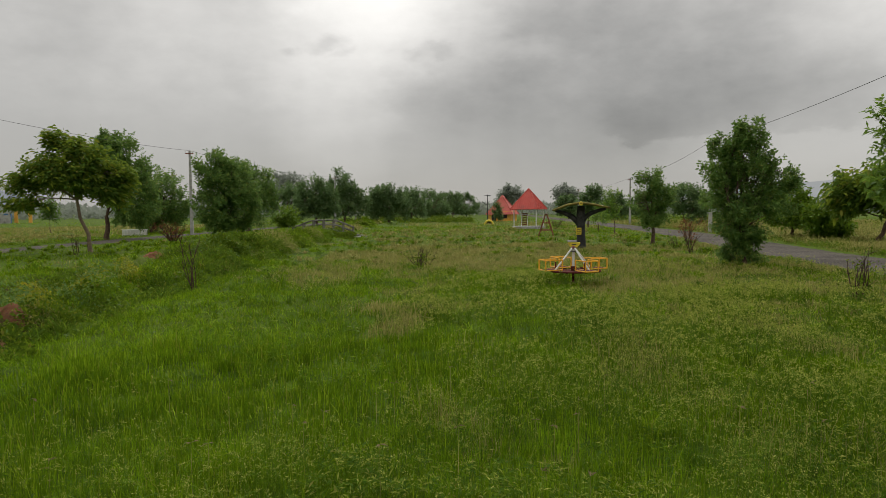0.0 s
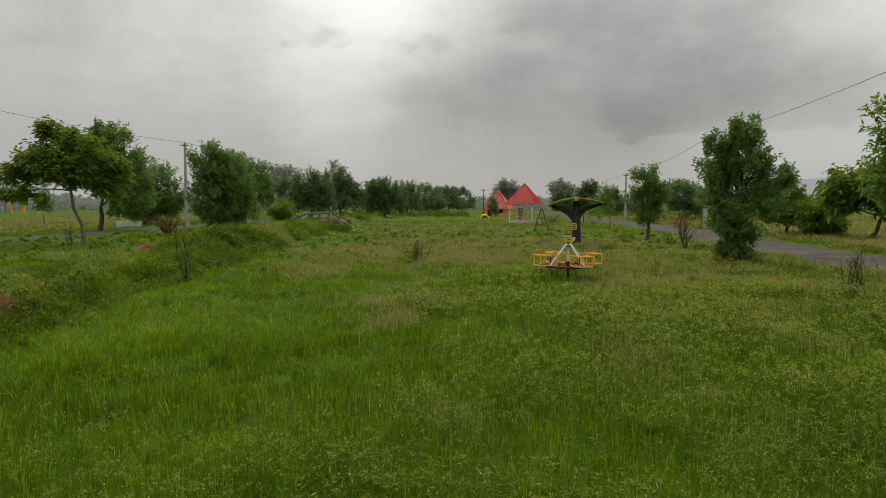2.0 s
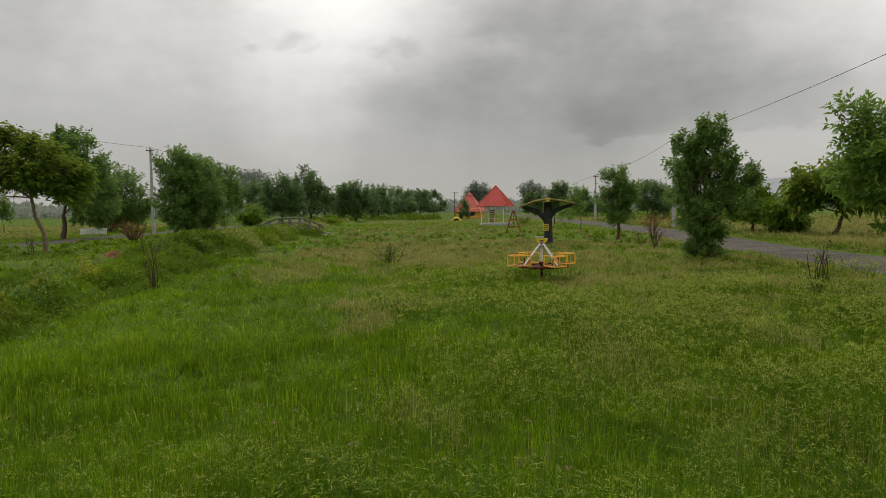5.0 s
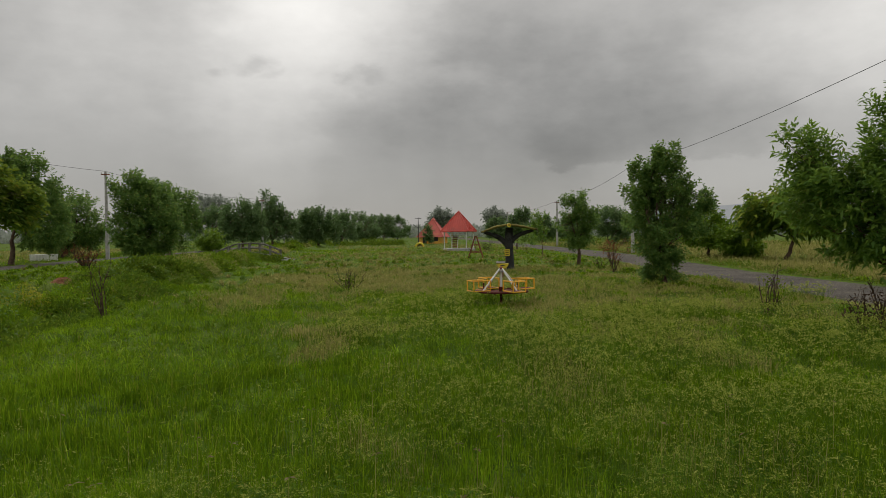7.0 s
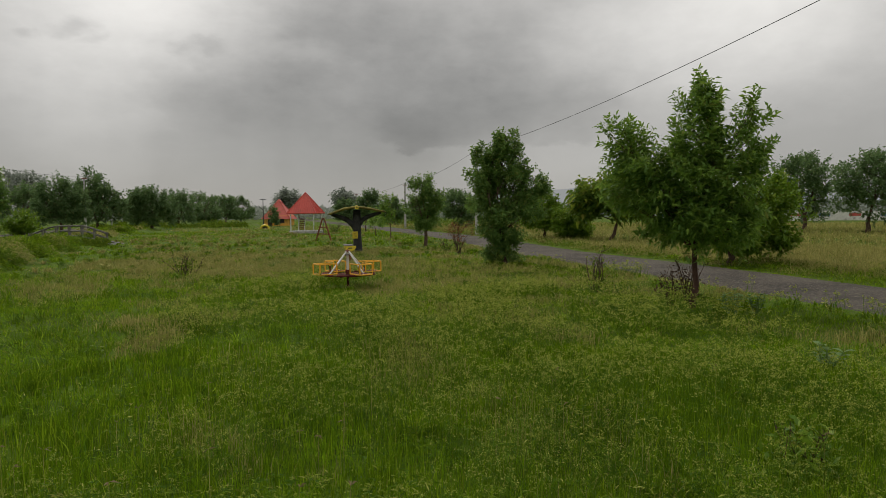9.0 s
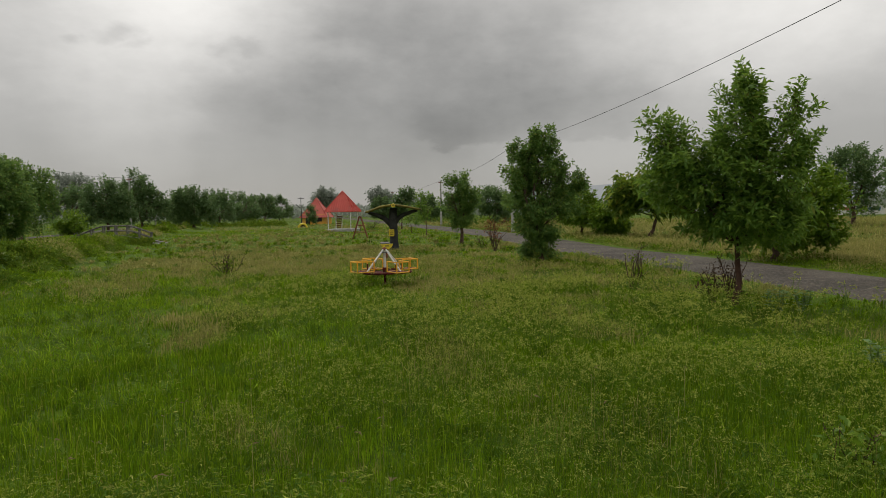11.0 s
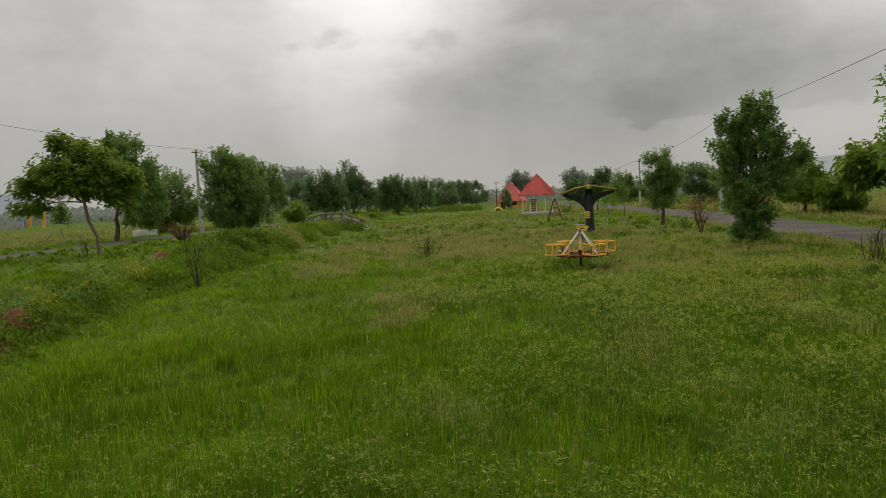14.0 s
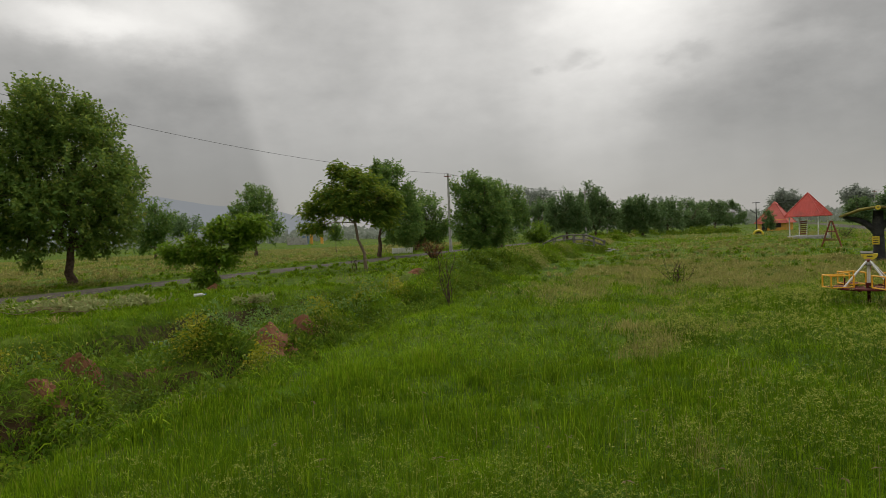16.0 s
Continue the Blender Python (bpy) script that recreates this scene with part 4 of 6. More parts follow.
def tree_shelter(x, y):
    root = tagged(empty("cement_shelter", x, y, hz(x, y), -12.0), "cement shade shelter shaped like a forked dark tree trunk", "shelter")
    trunk = Geo().tube([(0, 0, -0.2), (0, 0, 0.05), (0.01, 0, 0.5), (0, 0, 1.0), (-0.02, 0, 1.5), (0, 0, 2.05)], [0.30, 0.245, 0.20, 0.19, 0.20, 0.17], 14)
    part("trunk", trunk, DARK_TRUNK, root, shade=True)
    part("branch", Geo().tube([(0, 0, 1.05), (-0.18, 0, 1.32), (-0.45, 0, 1.56), (-0.8, 0, 1.72), (-1.2, 0, 1.84)], [0.15, 0.135, 0.115, 0.095, 0.07], 10), DARK_TRUNK, root, shade=True)
    part("branch", Geo().tube([(0.05, 0, 1.30), (0.22, 0, 1.55), (0.5, 0, 1.72), (0.85, 0, 1.84), (1.15, 0, 1.92)], [0.13, 0.12, 0.10, 0.085, 0.07], 10), DARK_TRUNK, root, shade=True)
    for s, zl in ((-1, 1.85), (1, 1.95)):
        for k in range(17):
            yy = -0.8 + 1.6 * k / 16
            jag = 0.05 * math.sin(k * 2.3 + s)
            part("log", Geo().tube([(0, yy, 2.19), (s * 0.6, yy, 2.10 + 0.01 * math.sin(k * 1.7)), (s * (1.27 + jag), yy, zl)], [0.052, 0.048, 0.036], 7),
                 CANOPY_PAINT, root, shade=True)
    part("ridge_log", Geo().tube([(0, -0.92, 2.16), (0, 0.9, 2.16)], [0.095, 0.095], 14), CANOPY_PAINT, root)
    part("log_end", Geo().tube([(0, -0.925, 2.16), (0, -0.945, 2.16)], [0.095, 0.088], 14), LEMON_PAINT, root, "yellow painted log end")
    part("log_eye", Geo().tube([(0, -0.946, 2.16), (0, -0.952, 2.16)], [0.04, 0.035], 12), CANOPY_PAINT, root)
    part("sign", Geo().box(-0.10, -0.215, 0.86, 0.25, 0.03, 0.33, 0.006), LEMON_PAINT, root, "yellow notice panel")
    for k in range(3):
        part("text_bar", Geo().box(-0.10, -0.233, 0.95 - 0.09 * k, 0.17, 0.006, 0.03, 0), DARK_TRUNK, root)
    return root


tree_shelter(6.45, 30.6)


def spring_rider(x, y):
    root = tagged(empty("spring_rider", x, y, hz(x, y), -8), "small yellow crescent rider on a rusty post", "rider")
    part("post", Geo().tube([(0, 0, -0.15), (0, 0, 0.45)], [0.04, 0.035], 8), RUST_PAINT, root)
    n, g = 14, Geo()
    prof = [(0.23 * math.cos(math.pi * k / (n - 1)), -0.20 * math.sin(math.pi * k / (n - 1))) for k in range(n)]
    vs = [(px, -0.09, 0.66 + pz) for px, pz in prof] + [(px, 0.09, 0.66 + pz) for px, pz in prof]
    fs = [tuple(range(n)), tuple(range(2 * n - 1, n - 1, -1))] + [(k, n + k, n + (k + 1) % n, (k + 1) % n) for k in range(n)]
    g.add(vs, fs)
    part("body", g, LEMON_PAINT, root)
    part("seat", Geo().box(-0.07, 0, 0.70, 0.34, 0.20, 0.03, 0.008, Euler((0.25, 0, 0)).to_matrix().to_4x4()), GREY_CONCRETE, root, "grey seat plate")
    part("mark", Geo().box(0.0, -0.095, 0.585, 0.16, 0.008, 0.035, 0.003), DARK_TRUNK, root)


spring_rider(4.87, 24.4)


def gazebo(x, y):
    root = tagged(empty("gazebo", x, y, hz(x, y), -26), "small white-posted gazebo with a pointed red sheet roof", "gazebo")
    part("plinth", Geo().box(0, 0, 0.03, 2.55, 2.55, 0.40, 0.05), CONCRETE, root, "stained pale concrete plinth")
    for sx in (-1.1, 1.1):
        for sy in (-1.1, 1.1):
            part("post", Geo().tube([(sx, sy, 0.26), (sx, sy, 1.98)], [0.05, 0.05], 10), WHITE_PAINT, root)
    h, e, top = 1.40, 1.86, 3.80
    roof = Geo()
    c = [(-h, -h, e), (h, -h, e), (h, h, e), (-h, h, e)]
    roof.add(c + [(0, 0, top)] + [(p[0] * 0.985, p[1] * 0.985, e - 0.05) for p in c] + [(0, 0, top - 0.09)],
             [(0, 1, 4), (1, 2, 4), (2, 3, 4), (3, 0, 4), (6, 5, 9), (7, 6, 9), (8, 7, 9), (5, 8, 9), (0, 5, 6, 1), (1, 6, 7, 2), (2, 7, 8, 3), (3, 8, 5, 0)])
    roof = part("roof", roof, RED_SHEET, root, "red profiled sheet roof")
    for q in range(4):
        m = Matrix.Rotation(math.pi / 2 * q, 4, "Z")
        for k in range(-6, 7):
            f = k / 6.5
            a = Vector((f * h, -h, e + 0.012))
            up = 1 - abs(f)
            b = Vector((f * h, -h * (1 - up), e + (top - e) * up + 0.012))
            part("rib", Geo().tube([m @ a, m @ b], [0.026, 0.020], 5), RED_SHEET, roof)
    for q in range(4):
        m = Matrix.Rotation(math.pi / 2 * q, 4, "Z")
        part("hip_cap", Geo().tube([m @ Vector((h, -h, e + 0.02)), m @ Vector((0, 0, top + 0.03))], [0.045, 0.045], 7), RED_SHEET, roof)
        part("eave_rail", Geo().tube([m @ Vector((-1.1, -1.1, 1.84)), m @ Vector((1.1, -1.1, 1.84))], [0.035, 0.035], 8), WHITE_PAINT, root)
    ladder = empty("steps", -0.25, -0.55, 0.26, 10)
    ladder.parent = root
    for sx in (-0.27, 0.27):
        part("stringer", Geo().tube([(sx, 0, 0), (sx, 0.45, 1.45)], [0.035, 0.035], 8), WHITE_PAINT, ladder)
    for k in range(7):
        part("tread", Geo().box(0, 0.06 + 0.055 * k, 0.14 + 0.17 * k, 0.5, 0.13, 0.09, 0.01), RUST_PAINT, ladder)
    return root


gazebo(8.15, 62.2)


def swing(x, y):
    root = tagged(empty("swing", x, y, hz(x, y), -10), "rusty red steel swing with splayed legs", "swing")
    for yy in (0.0, 1.9):
        for s in (-1, 1):
            part("leg", Geo().tube([(s * 0.55, yy, -0.1), (s * 0.05, yy, 1.55)], [0.035, 0.03], 8), RUST_PAINT, root)
        for z in (0.45, 0.95):
            half = 0.55 - 0.5 * z / 1.55
            part("brace", Geo().tube([(-half, yy, z), (half, yy, z)], [0.022, 0.022], 6), RUST_PAINT, root)
    part("top_bar", Geo().tube([(0, -0.1, 1.56), (0, 2.0, 1.56)], [0.035, 0.035], 8), RUST_PAINT, root)
    for yy in (0.7, 1.2):
        part("chain", Geo().tube([(0, yy, 1.54), (0, yy, 0.52)], [0.010, 0.010], 5), CABLE, root)
    part("seat", Geo().box(0, 0.95, 0.50, 0.24, 0.56, 0.035, 0.008), RUST_PAINT, root)


swing(6.85, 43.6)

tyre = tagged(empty("tyre_arch", 5.9, 84.5, 0, -4), "yellow painted tyre half buried in the grass", "tyre")
g = Geo()
g.tube([(0.5 * math.cos(a), 0, 0.5 * math.sin(a) - 0.03) for a in np.linspace(-0.3, math.pi + 0.3, 22)], [0.13] * 22, 10)
part("tread", g, LEMON_PAINT, tyre, shade=True)
# dark disc set in the arch for the shade of its opening
part("shade_disc", Geo().tube([(0, 0.04, 0.02), (0, 0.10, 0.02)], [0.42, 0.42], 18), SHADE_PANEL, tyre)


def hut(x, y):
    root = tagged(empty("hut", x, y, hz(x, y), -20), "small yellow-walled hut with a faded red pyramid roof", "hut")
    part("wall", Geo().box(0, 0, 0.75, 3.9, 3.9, 1.9, 0.03), YELLOW_WALL, root)
    # openings are flat dark panels, the unlit room painted as their colour
    for sx, w, lo, hi in ((-1.0, 0.7, 0.0, 1.45), (0.9, 0.8, 0.5, 1.3)):
        part("door" if lo == 0 else "window", Geo().box(sx, -1.955, (lo + hi) / 2, w, 0.03, hi - lo, 0.005), SHADE_PANEL, root)
        part("frame", Geo().box(sx, -1.965, hi + 0.04, w + 0.16, 0.05, 0.08, 0.005), WHITEWASH, root)
    for sy in (-0.9, 0.9):
        part("window", Geo().box(-1.955, sy, 0.95, 0.03, 0.7, 0.8, 0.005), SHADE_PANEL, root)
    h, e, top = 2.3, 1.15, 3.95
    g = Geo()
    c = [(-h, -h, e), (h, -h, e), (h, h, e), (-h, h, e)]
    t = [(-0.28, -0.28, top), (0.28, -0.28, top), (0.28, 0.28, top), (-0.28, 0.28, top)]
    g.add(c + t, [(0, 1, 5, 4), (1, 2, 6, 5), (2, 3, 7, 6), (3, 0, 4, 7), (3, 2, 1, 0), (4, 5, 6, 7)])
    part("roof", g, RED_TILE, root)
    cap = Geo()
    cap.add([(-0.42, -0.42, top), (0.42, -0.42, top), (0.42, 0.42, top), (-0.42, 0.42, top), (0, 0, top + 0.5)], [(0, 1, 4), (1, 2, 4), (2, 3, 4), (3, 0, 4), (3, 2, 1, 0)])
    part("roof_cap", cap, RED_TILE, root)
    for q in range(4):
        m = Matrix.Rotation(math.pi / 2 * q, 4, "Z")
        part("hip_tile", Geo().tube([m @ Vector((h, -h, e + 0.03)), m @ Vector((0.28, -0.28, top + 0.03))], [0.07, 0.06], 6), RED_TILE, root)


hut(9.95, 109.0)
mast = tagged(empty("aerial_mast", 7.2, 106.0, 0), "thin dark mast with a short crossbar beside the hut", "mast")
part("mast", Geo().tube([(0, 0, -0.3), (0, 0, 4.35)], [0.08, 0.05], 8), CABLE, mast)
part("crossbar", Geo().tube([(-0.5, 0, 4.2), (0.5, 0, 4.2)], [0.05, 0.05], 6), CABLE, mast)
part("bracket", Geo().tube([(0, 0, 2.6), (-0.9, 0, 3.2)], [0.05, 0.04], 6), CABLE, mast)


# ---------------------------------------------------------------- footbridge, blocks, walls
def footbridge():
    root = tagged(empty("footbridge", -8.7, 46.8, 0.0, 7), "small arched grey concrete footbridge with log-style railings over the ditch", "footbridge")

    def rise(u):
        return 0.02 + 0.60 * float(np.interp(abs(u), (0.0, 0.75, 1.05, 2.2), (1.0, 0.97, 0.86, 0.05)))

    us = np.linspace(-2.2, 2.2, 13)
    deck = Geo()
    v = []
    for u in us:
        z = rise(u)
        v += [(u, -0.75, z), (u, 0.75, z), (u, 0.75, z - 0.16), (u, -0.75, z - 0.16)]
    f = [(3, 2, 1, 0), (48, 49, 50, 51)]
    for k in range(12):
        b = 4 * k
        f += [(b, b + 1, b + 5, b + 4), (b + 1, b + 2, b + 6, b + 5), (b + 2, b + 3, b + 7, b + 6), (b + 3, b, b + 4, b + 7)]
    part("deck", deck.add(v, f), GREY_CONCRETE, root)
    for yy in (-0.75, 0.75):
        rail = empty("railing", 0, yy, 0)
        rail.parent = root
        for k in range(7):
            u = -2.1 + 4.2 * k / 6
            part("post", Geo().tube([(u, 0, rise(u) - 0.25), (u, 0, rise(u) + 0.66 + 0.06 * math.sin(9 * u))], [0.06, 0.055], 8), GREY_CONCRETE, rail)
        for h in (0.30, 0.62):
            part("rail", Geo().tube([(u, 0, rise(u) + h) for u in us], [0.04] * 13, 7), GREY_CONCRETE, rail, shade=True)
    for k in range(3):
        part("step", Geo().box(2.35 + 0.30 * k, 0, 0.12 - 0.07 * k, 0.34, 1.5, 0.14, 0.01), GREY_CONCRETE, root)
    for yy in (-0.86, 0.86):
        part("stringer", Geo().tube([(0.7, yy, rise(0.7) - 0.06), (1.05, yy, rise(1.05) - 0.06), (2.2, yy, 0.05), (3.0, yy, -0.03)], [0.07] * 4, 6), CONCRETE, root, "pale concrete stair edge")


footbridge()


def plain_wall(name, label, x, y, length, high, thick, turn, mat, category="wall"):
    root = tagged(empty(name, x, y, hz(x, y), turn), label, category)
    part("body", Geo().box(0, 0, high / 2 - 0.1, length, thick, high + 0.2, 0.02), mat, root)
    return root


blk = plain_wall("culvert_parapet", "low stained white culvert parapet beside the lane", -24.1, 50.4, 1.75, 0.45, 0.3, 20, WHITEWASH, "parapet")
part("coping", Geo().box(0, 0, 0.47, 1.82, 0.36, 0.06, 0.01), WHITEWASH, blk)
for k in range(5):
    part("pier", Geo().box(-0.78 + 0.2 * k, -0.17, 0.2, 0.12, 0.06, 0.48, 0.01), WHITEWASH, blk)
# far boundary walls and sheds
w1 = plain_wall("boundary_wall", "far pale compound wall with weathered panels", -85.2, 123.5, 4.6, 1.6, 0.25, 28, CONCRETE)
for k in range(4):
    part("pier", Geo().box(-2.1 + 1.4 * k, -0.16, 0.95, 0.3, 0.2, 2.1, 0.01), CONCRETE, w1)
shed = plain_wall("blue_shed", "small far blue sheet shed", -84.2, 125.4, 1.2, 1.8, 1.6, 28, BLUE_SHEET, "shed")
part("roof", Geo().box(0, 0, 1.86, 1.5, 1.9, 0.08, 0.01), CONCRETE, shed)
for gx0, hh in ((-84.0, 2.4), (-81.2, 3.2)):
    gate = tagged(empty("gate_pillar", gx0, 127.5, hz(gx0, 127.0), 28), "far orange-yellow painted gate pillar", "pillar", "gate pillars")
    part("shaft", Geo().box(0, 0, hh / 2 - 0.1, 0.6, 0.6, hh + 0.2, 0.03), YELLOW_WALL, gate)
    part("capstone", Geo().box(0, 0, hh + 0.08, 0.7, 0.7, 0.3, 0.02), WHITEWASH, gate)
w2 = plain_wall("boundary_wall", "far white compound wall with faded red panels", 95, 78, 60, 1.5, 0.25, -52, WHITEWASH)
for k in range(14):
    part("panel", Geo().box(-27 + 4.2 * k, -0.14, 0.95, 1.6, 0.06, 0.45, 0.01), RED_TILE if k % 2 else BLUE_SHEET, w2)

# ---------------------------------------------------------------- shrubs, spoil heaps, cut branches
bare_shrub("bare_shrub", "leafless dark twiggy shrub standing in the grass", -6.1, 15.4, 1.28, 7, 3, spread=0.40, stem=0.009)
bare_shrub("bare_shrub", "dry dark stalks with a few low leaves in the grass", 8.45, 13.2, 0.95, 8, 4, LEAF_SHRUB, 0.30)
bare_shrub("bare_shrub", "withered brown stalks at the foot of a tree", 8.95, 10.6, 0.85, 9, 6, LEAF_BROWN, 0.32)
bare_shrub("bare_shrub", "withered brown stalks beside a tree trunk", 8.42, 10.5, 0.75, 6, 8, LEAF_BROWN, 0.22)
bare_shrub("withered_shrub", "shrub with rust-red withered tops in the grass", 10.1, 26.4, 1.35, 12, 7, LEAF_RUST, 0.6, True)
bare_shrub("withered_shrub", "low sprawling rust-red dry shrub by the lane", -15.6, 37.2, 1.05, 22, 9, LEAF_RUST, 1.15, True, 0.02)
bare_shrub("twiggy_shrub", "small twiggy shrub with sparse green leaves", -0.86, 20.6, 0.7, 12, 12, LEAF_SHRUB, 0.95)
bare_shrub("twiggy_shrub", "low leafy shrub among the grass", 10.4, 29.0, 0.65, 9, 13, LEAF_FRESH, 0.6)
bare_shrub("twiggy_shrub", "knee-high leafy sapling in the grass", 3.72, 3.25, 0.36, 11, 14, LEAF_FRESH, 0.26, False, 0.006)
bare_shrub("twiggy_shrub", "rounded leafy bush beside the swing", 10.9, 62.5, 0.9, 26, 16, LEAF_FRESH, 1.1)
bare_shrub("bare_shrub", "thin dead stems by the ditch", -15.5, 27.0, 0.9, 5, 15, None, 0.2)
milkweed(6.45, 5.35, 0.30, 3, 21)
milkweed(8.35, 8.75, 0.50, 7, 22, 0.11)
milkweed(9.0, 8.9, 0.42, 5, 23, 0.11)
milkweed(-10.9, 10.6, 0.5, 4, 24, 0.16)


def spoil_heap(x, y, r, high, seed):
    rng = np.random.default_rng(seed)
    n, m = 40, 16
    z0 = hz(x, y)
    v = [(0, 0, high)]
    for j in range(1, m):
        q = j / (m - 1)
        for k in range(n):
            a = 2 * math.pi * k / n
            rr = r * q * (1 + 0.22 * math.sin(2 * a + seed) + 0.12 * math.sin(5 * a + 2 * seed) + 0.04 * rng.normal())
            px, py = rr * math.cos(a) * 1.25, rr * math.sin(a)
            crumb = 0.30 * noise.noise((px * 7, py * 7, seed)) + 0.25 * noise.noise((px * 17, py * 17, seed))
            v.append((px, py, hz(x + px, y + py) - z0 + high * (1 - q ** 1.7) * (1 + crumb) + 0.05 * crumb - 0.10 * q * q))
    f = [(0, 1 + k, 1 + (k + 1) % n) for k in range(n)]
    for j in range(m - 2):
        for k in range(n):
            a, b = 1 + j * n + k, 1 + j * n + (k + 1) % n
            f.append((a, a + n, b + n, b))
    ob = part("earth_mound", Geo().add(v, f), SOIL)
    ob.matrix_basis = pose(x, y, z0 + 0.03)
    tagged(ob, "heap of bare red earth on the ditch bank", "mound", "earth mounds")


spoil_heap(-8.05, 10.5, 0.72, 0.06, 3)
spoil_heap(-8.25, 7.80, 0.36, 0.16, 5)
spoil_heap(-8.05, 6.45, 0.24, 0.12, 6)
spoil_heap(-7.7, 5.6, 0.24, 0.12, 8)
spoil_heap(-8.0, 11.7, 0.26, 0.08, 9)
spoil_heap(-17.0, 19.2, 0.32, 0.16, 11)
spoil_heap(-11.6, 26.0, 0.5, 0.2, 12)


def brush_pile(x, y, seed, n=26, size=1.3):
    rng = np.random.default_rng(seed)
    root = tagged(empty("brush_pile", x, y, hz(x, y)), "pile of cut branches with pale wilted leaves on the bank", "brush pile")
    wood, ends = Geo(), []
    for k in range(n):
        a = rng.uniform(-0.5, 0.5) + (math.pi if k % 3 == 0 else 0)
        p = np.array([rng.normal() * size * 0.4, rng.normal() * size * 0.25, 0.05 + abs(rng.normal()) * 0.05])
        e = p + np.array([math.cos(a), math.sin(a), 0.04]) * size * rng.uniform(0.4, 0.9)
        pts = branchy(wood, rng, p, e, 0.015, 0.006, 0.08, 5, 5)
        ends += pts[2:]
    part("twig_tangle", wood, CUT_WOOD, root)
    b = np.repeat(np.array(ends), 8, 0)
    b = b + np.abs(rng.normal(size=b.shape)) * [0.12, 0.12, 0.05] - [0.06, 0.06, -0.05]
    part("foliage", quads_mesh("foliage", leaves(rng, b, rng.normal(size=b.shape) + [0, 0, 0.2], 0.17, 0.07), [LEAF_CUT]), LEAF_CUT, root)


brush_pile(-15.3, 11.9, 31, 30, 1.4)
brush_pile(-14.6, 13.4, 32, 12, 0.8)
brush_pile(-11.75, 14.6, 33, 9, 0.6)
pipe = tagged(empty("plastic_bottle", -14.4, 15.6, hz(-14.4, 15.6) + 0.12, 35), "discarded pale plastic bottle lying in the grass", "bottle")
part("body", Geo().tube([(-0.16, 0, 0), (-0.15, 0, 0), (0.08, 0, 0.01), (0.13, 0, 0.012), (0.17, 0, 0.014)], [0.03, 0.05, 0.05, 0.02, 0.018], 10), WHITE_PAINT, pipe, shade=True)
part("cap", Geo().tube([(0.17, 0, 0.014), (0.2, 0, 0.015)], [0.022, 0.022], 8), BLUE_SHEET, pipe)


# ---------------------------------------------------------------- grass, weeds and scrub
def dryness(x, y):
    """0 lush, 1 dry."""
    v = 0.06 + 0.36 * ease(10.0, 18.0, y) * ease(-7.0, -3.0, x) + 0.34 * lumps(x * 0.30, y * 0.22, 11) + 0.62 * lumps(x * 0.9, y * 0.6, 13) * ease(4.0, 10.0, y)
    v = v + 0.55 * np.exp(-((x + 0.3) / 2.4) ** 2 - ((y - 11.6) / 1.0) ** 2) + 0.5 * np.exp(-((x - 6.2) / 2.6) ** 2 - ((y - 15.3) / 1.2) ** 2)
    v = v + 0.38 * np.exp(-((x - 1.5) / 6.0) ** 2 - ((y - 34) / 20.0) ** 2) + 0.95 * ease(16.5, 20.0, x) + 0.9 * ease(-24.5, -28, x)
    v = v + 0.7 * np.exp(-((x - 0.15) / 0.4) ** 2 - ((y - 5.2) / 0.5) ** 2)
    v = v - 0.45 * ease(-10.5, -12.0, x) * ease(-24.0, -22.0, x)
    return v - 0.8 * np.exp(-((x + 3.2) / 2.8) ** 2 - ((y - 7.5) / 4.5) ** 2)


def on_road(x, y, edge=0.0):
    return (np.abs(x - left_road(y)) < HALF_LEFT + edge) | (np.abs(x - right_road(y)) < HALF_RIGHT + edge)


def scatter(rng, n, r0, r1, power=1.0, half=68.0, middle=0.0):
    r = (r0 ** (2 * power) + rng.uniform(0, 1, n) * (r1 ** (2 * power) - r0 ** (2 * power))) ** (0.5 / power)
    a = np.radians(middle + rng.uniform(-half, half, n))
    return r * np.sin(a), r * np.cos(a)


def blades(rng, x, y, high, wide, bend=0.35):
    n = len(x)
    z = height(x, y)
    a = rng.uniform(0, 2 * np.pi, n)
    side = np.stack([np.cos(a), np.sin(a), 0 * a], 1)
    b = a + np.pi / 2 + rng.normal(size=n) * 0.4
    fall = np.stack([np.cos(b), np.sin(b), 0 * b], 1) * (np.abs(rng.normal(size=n)) * bend * high)[:, None]
    base = np.stack([x, y, z - 0.02], 1)
    h = np.stack([0 * high, 0 * high, high], 1)
    w = np.asarray(wide)[:, None] / 2 if np.ndim(wide) else wide / 2
    mid = base + h * 0.6 + fall * 0.35
    tip = base + h * rng.uniform(0.85, 1.0, n)[:, None] + fall
    return base, side, mid, tip, w


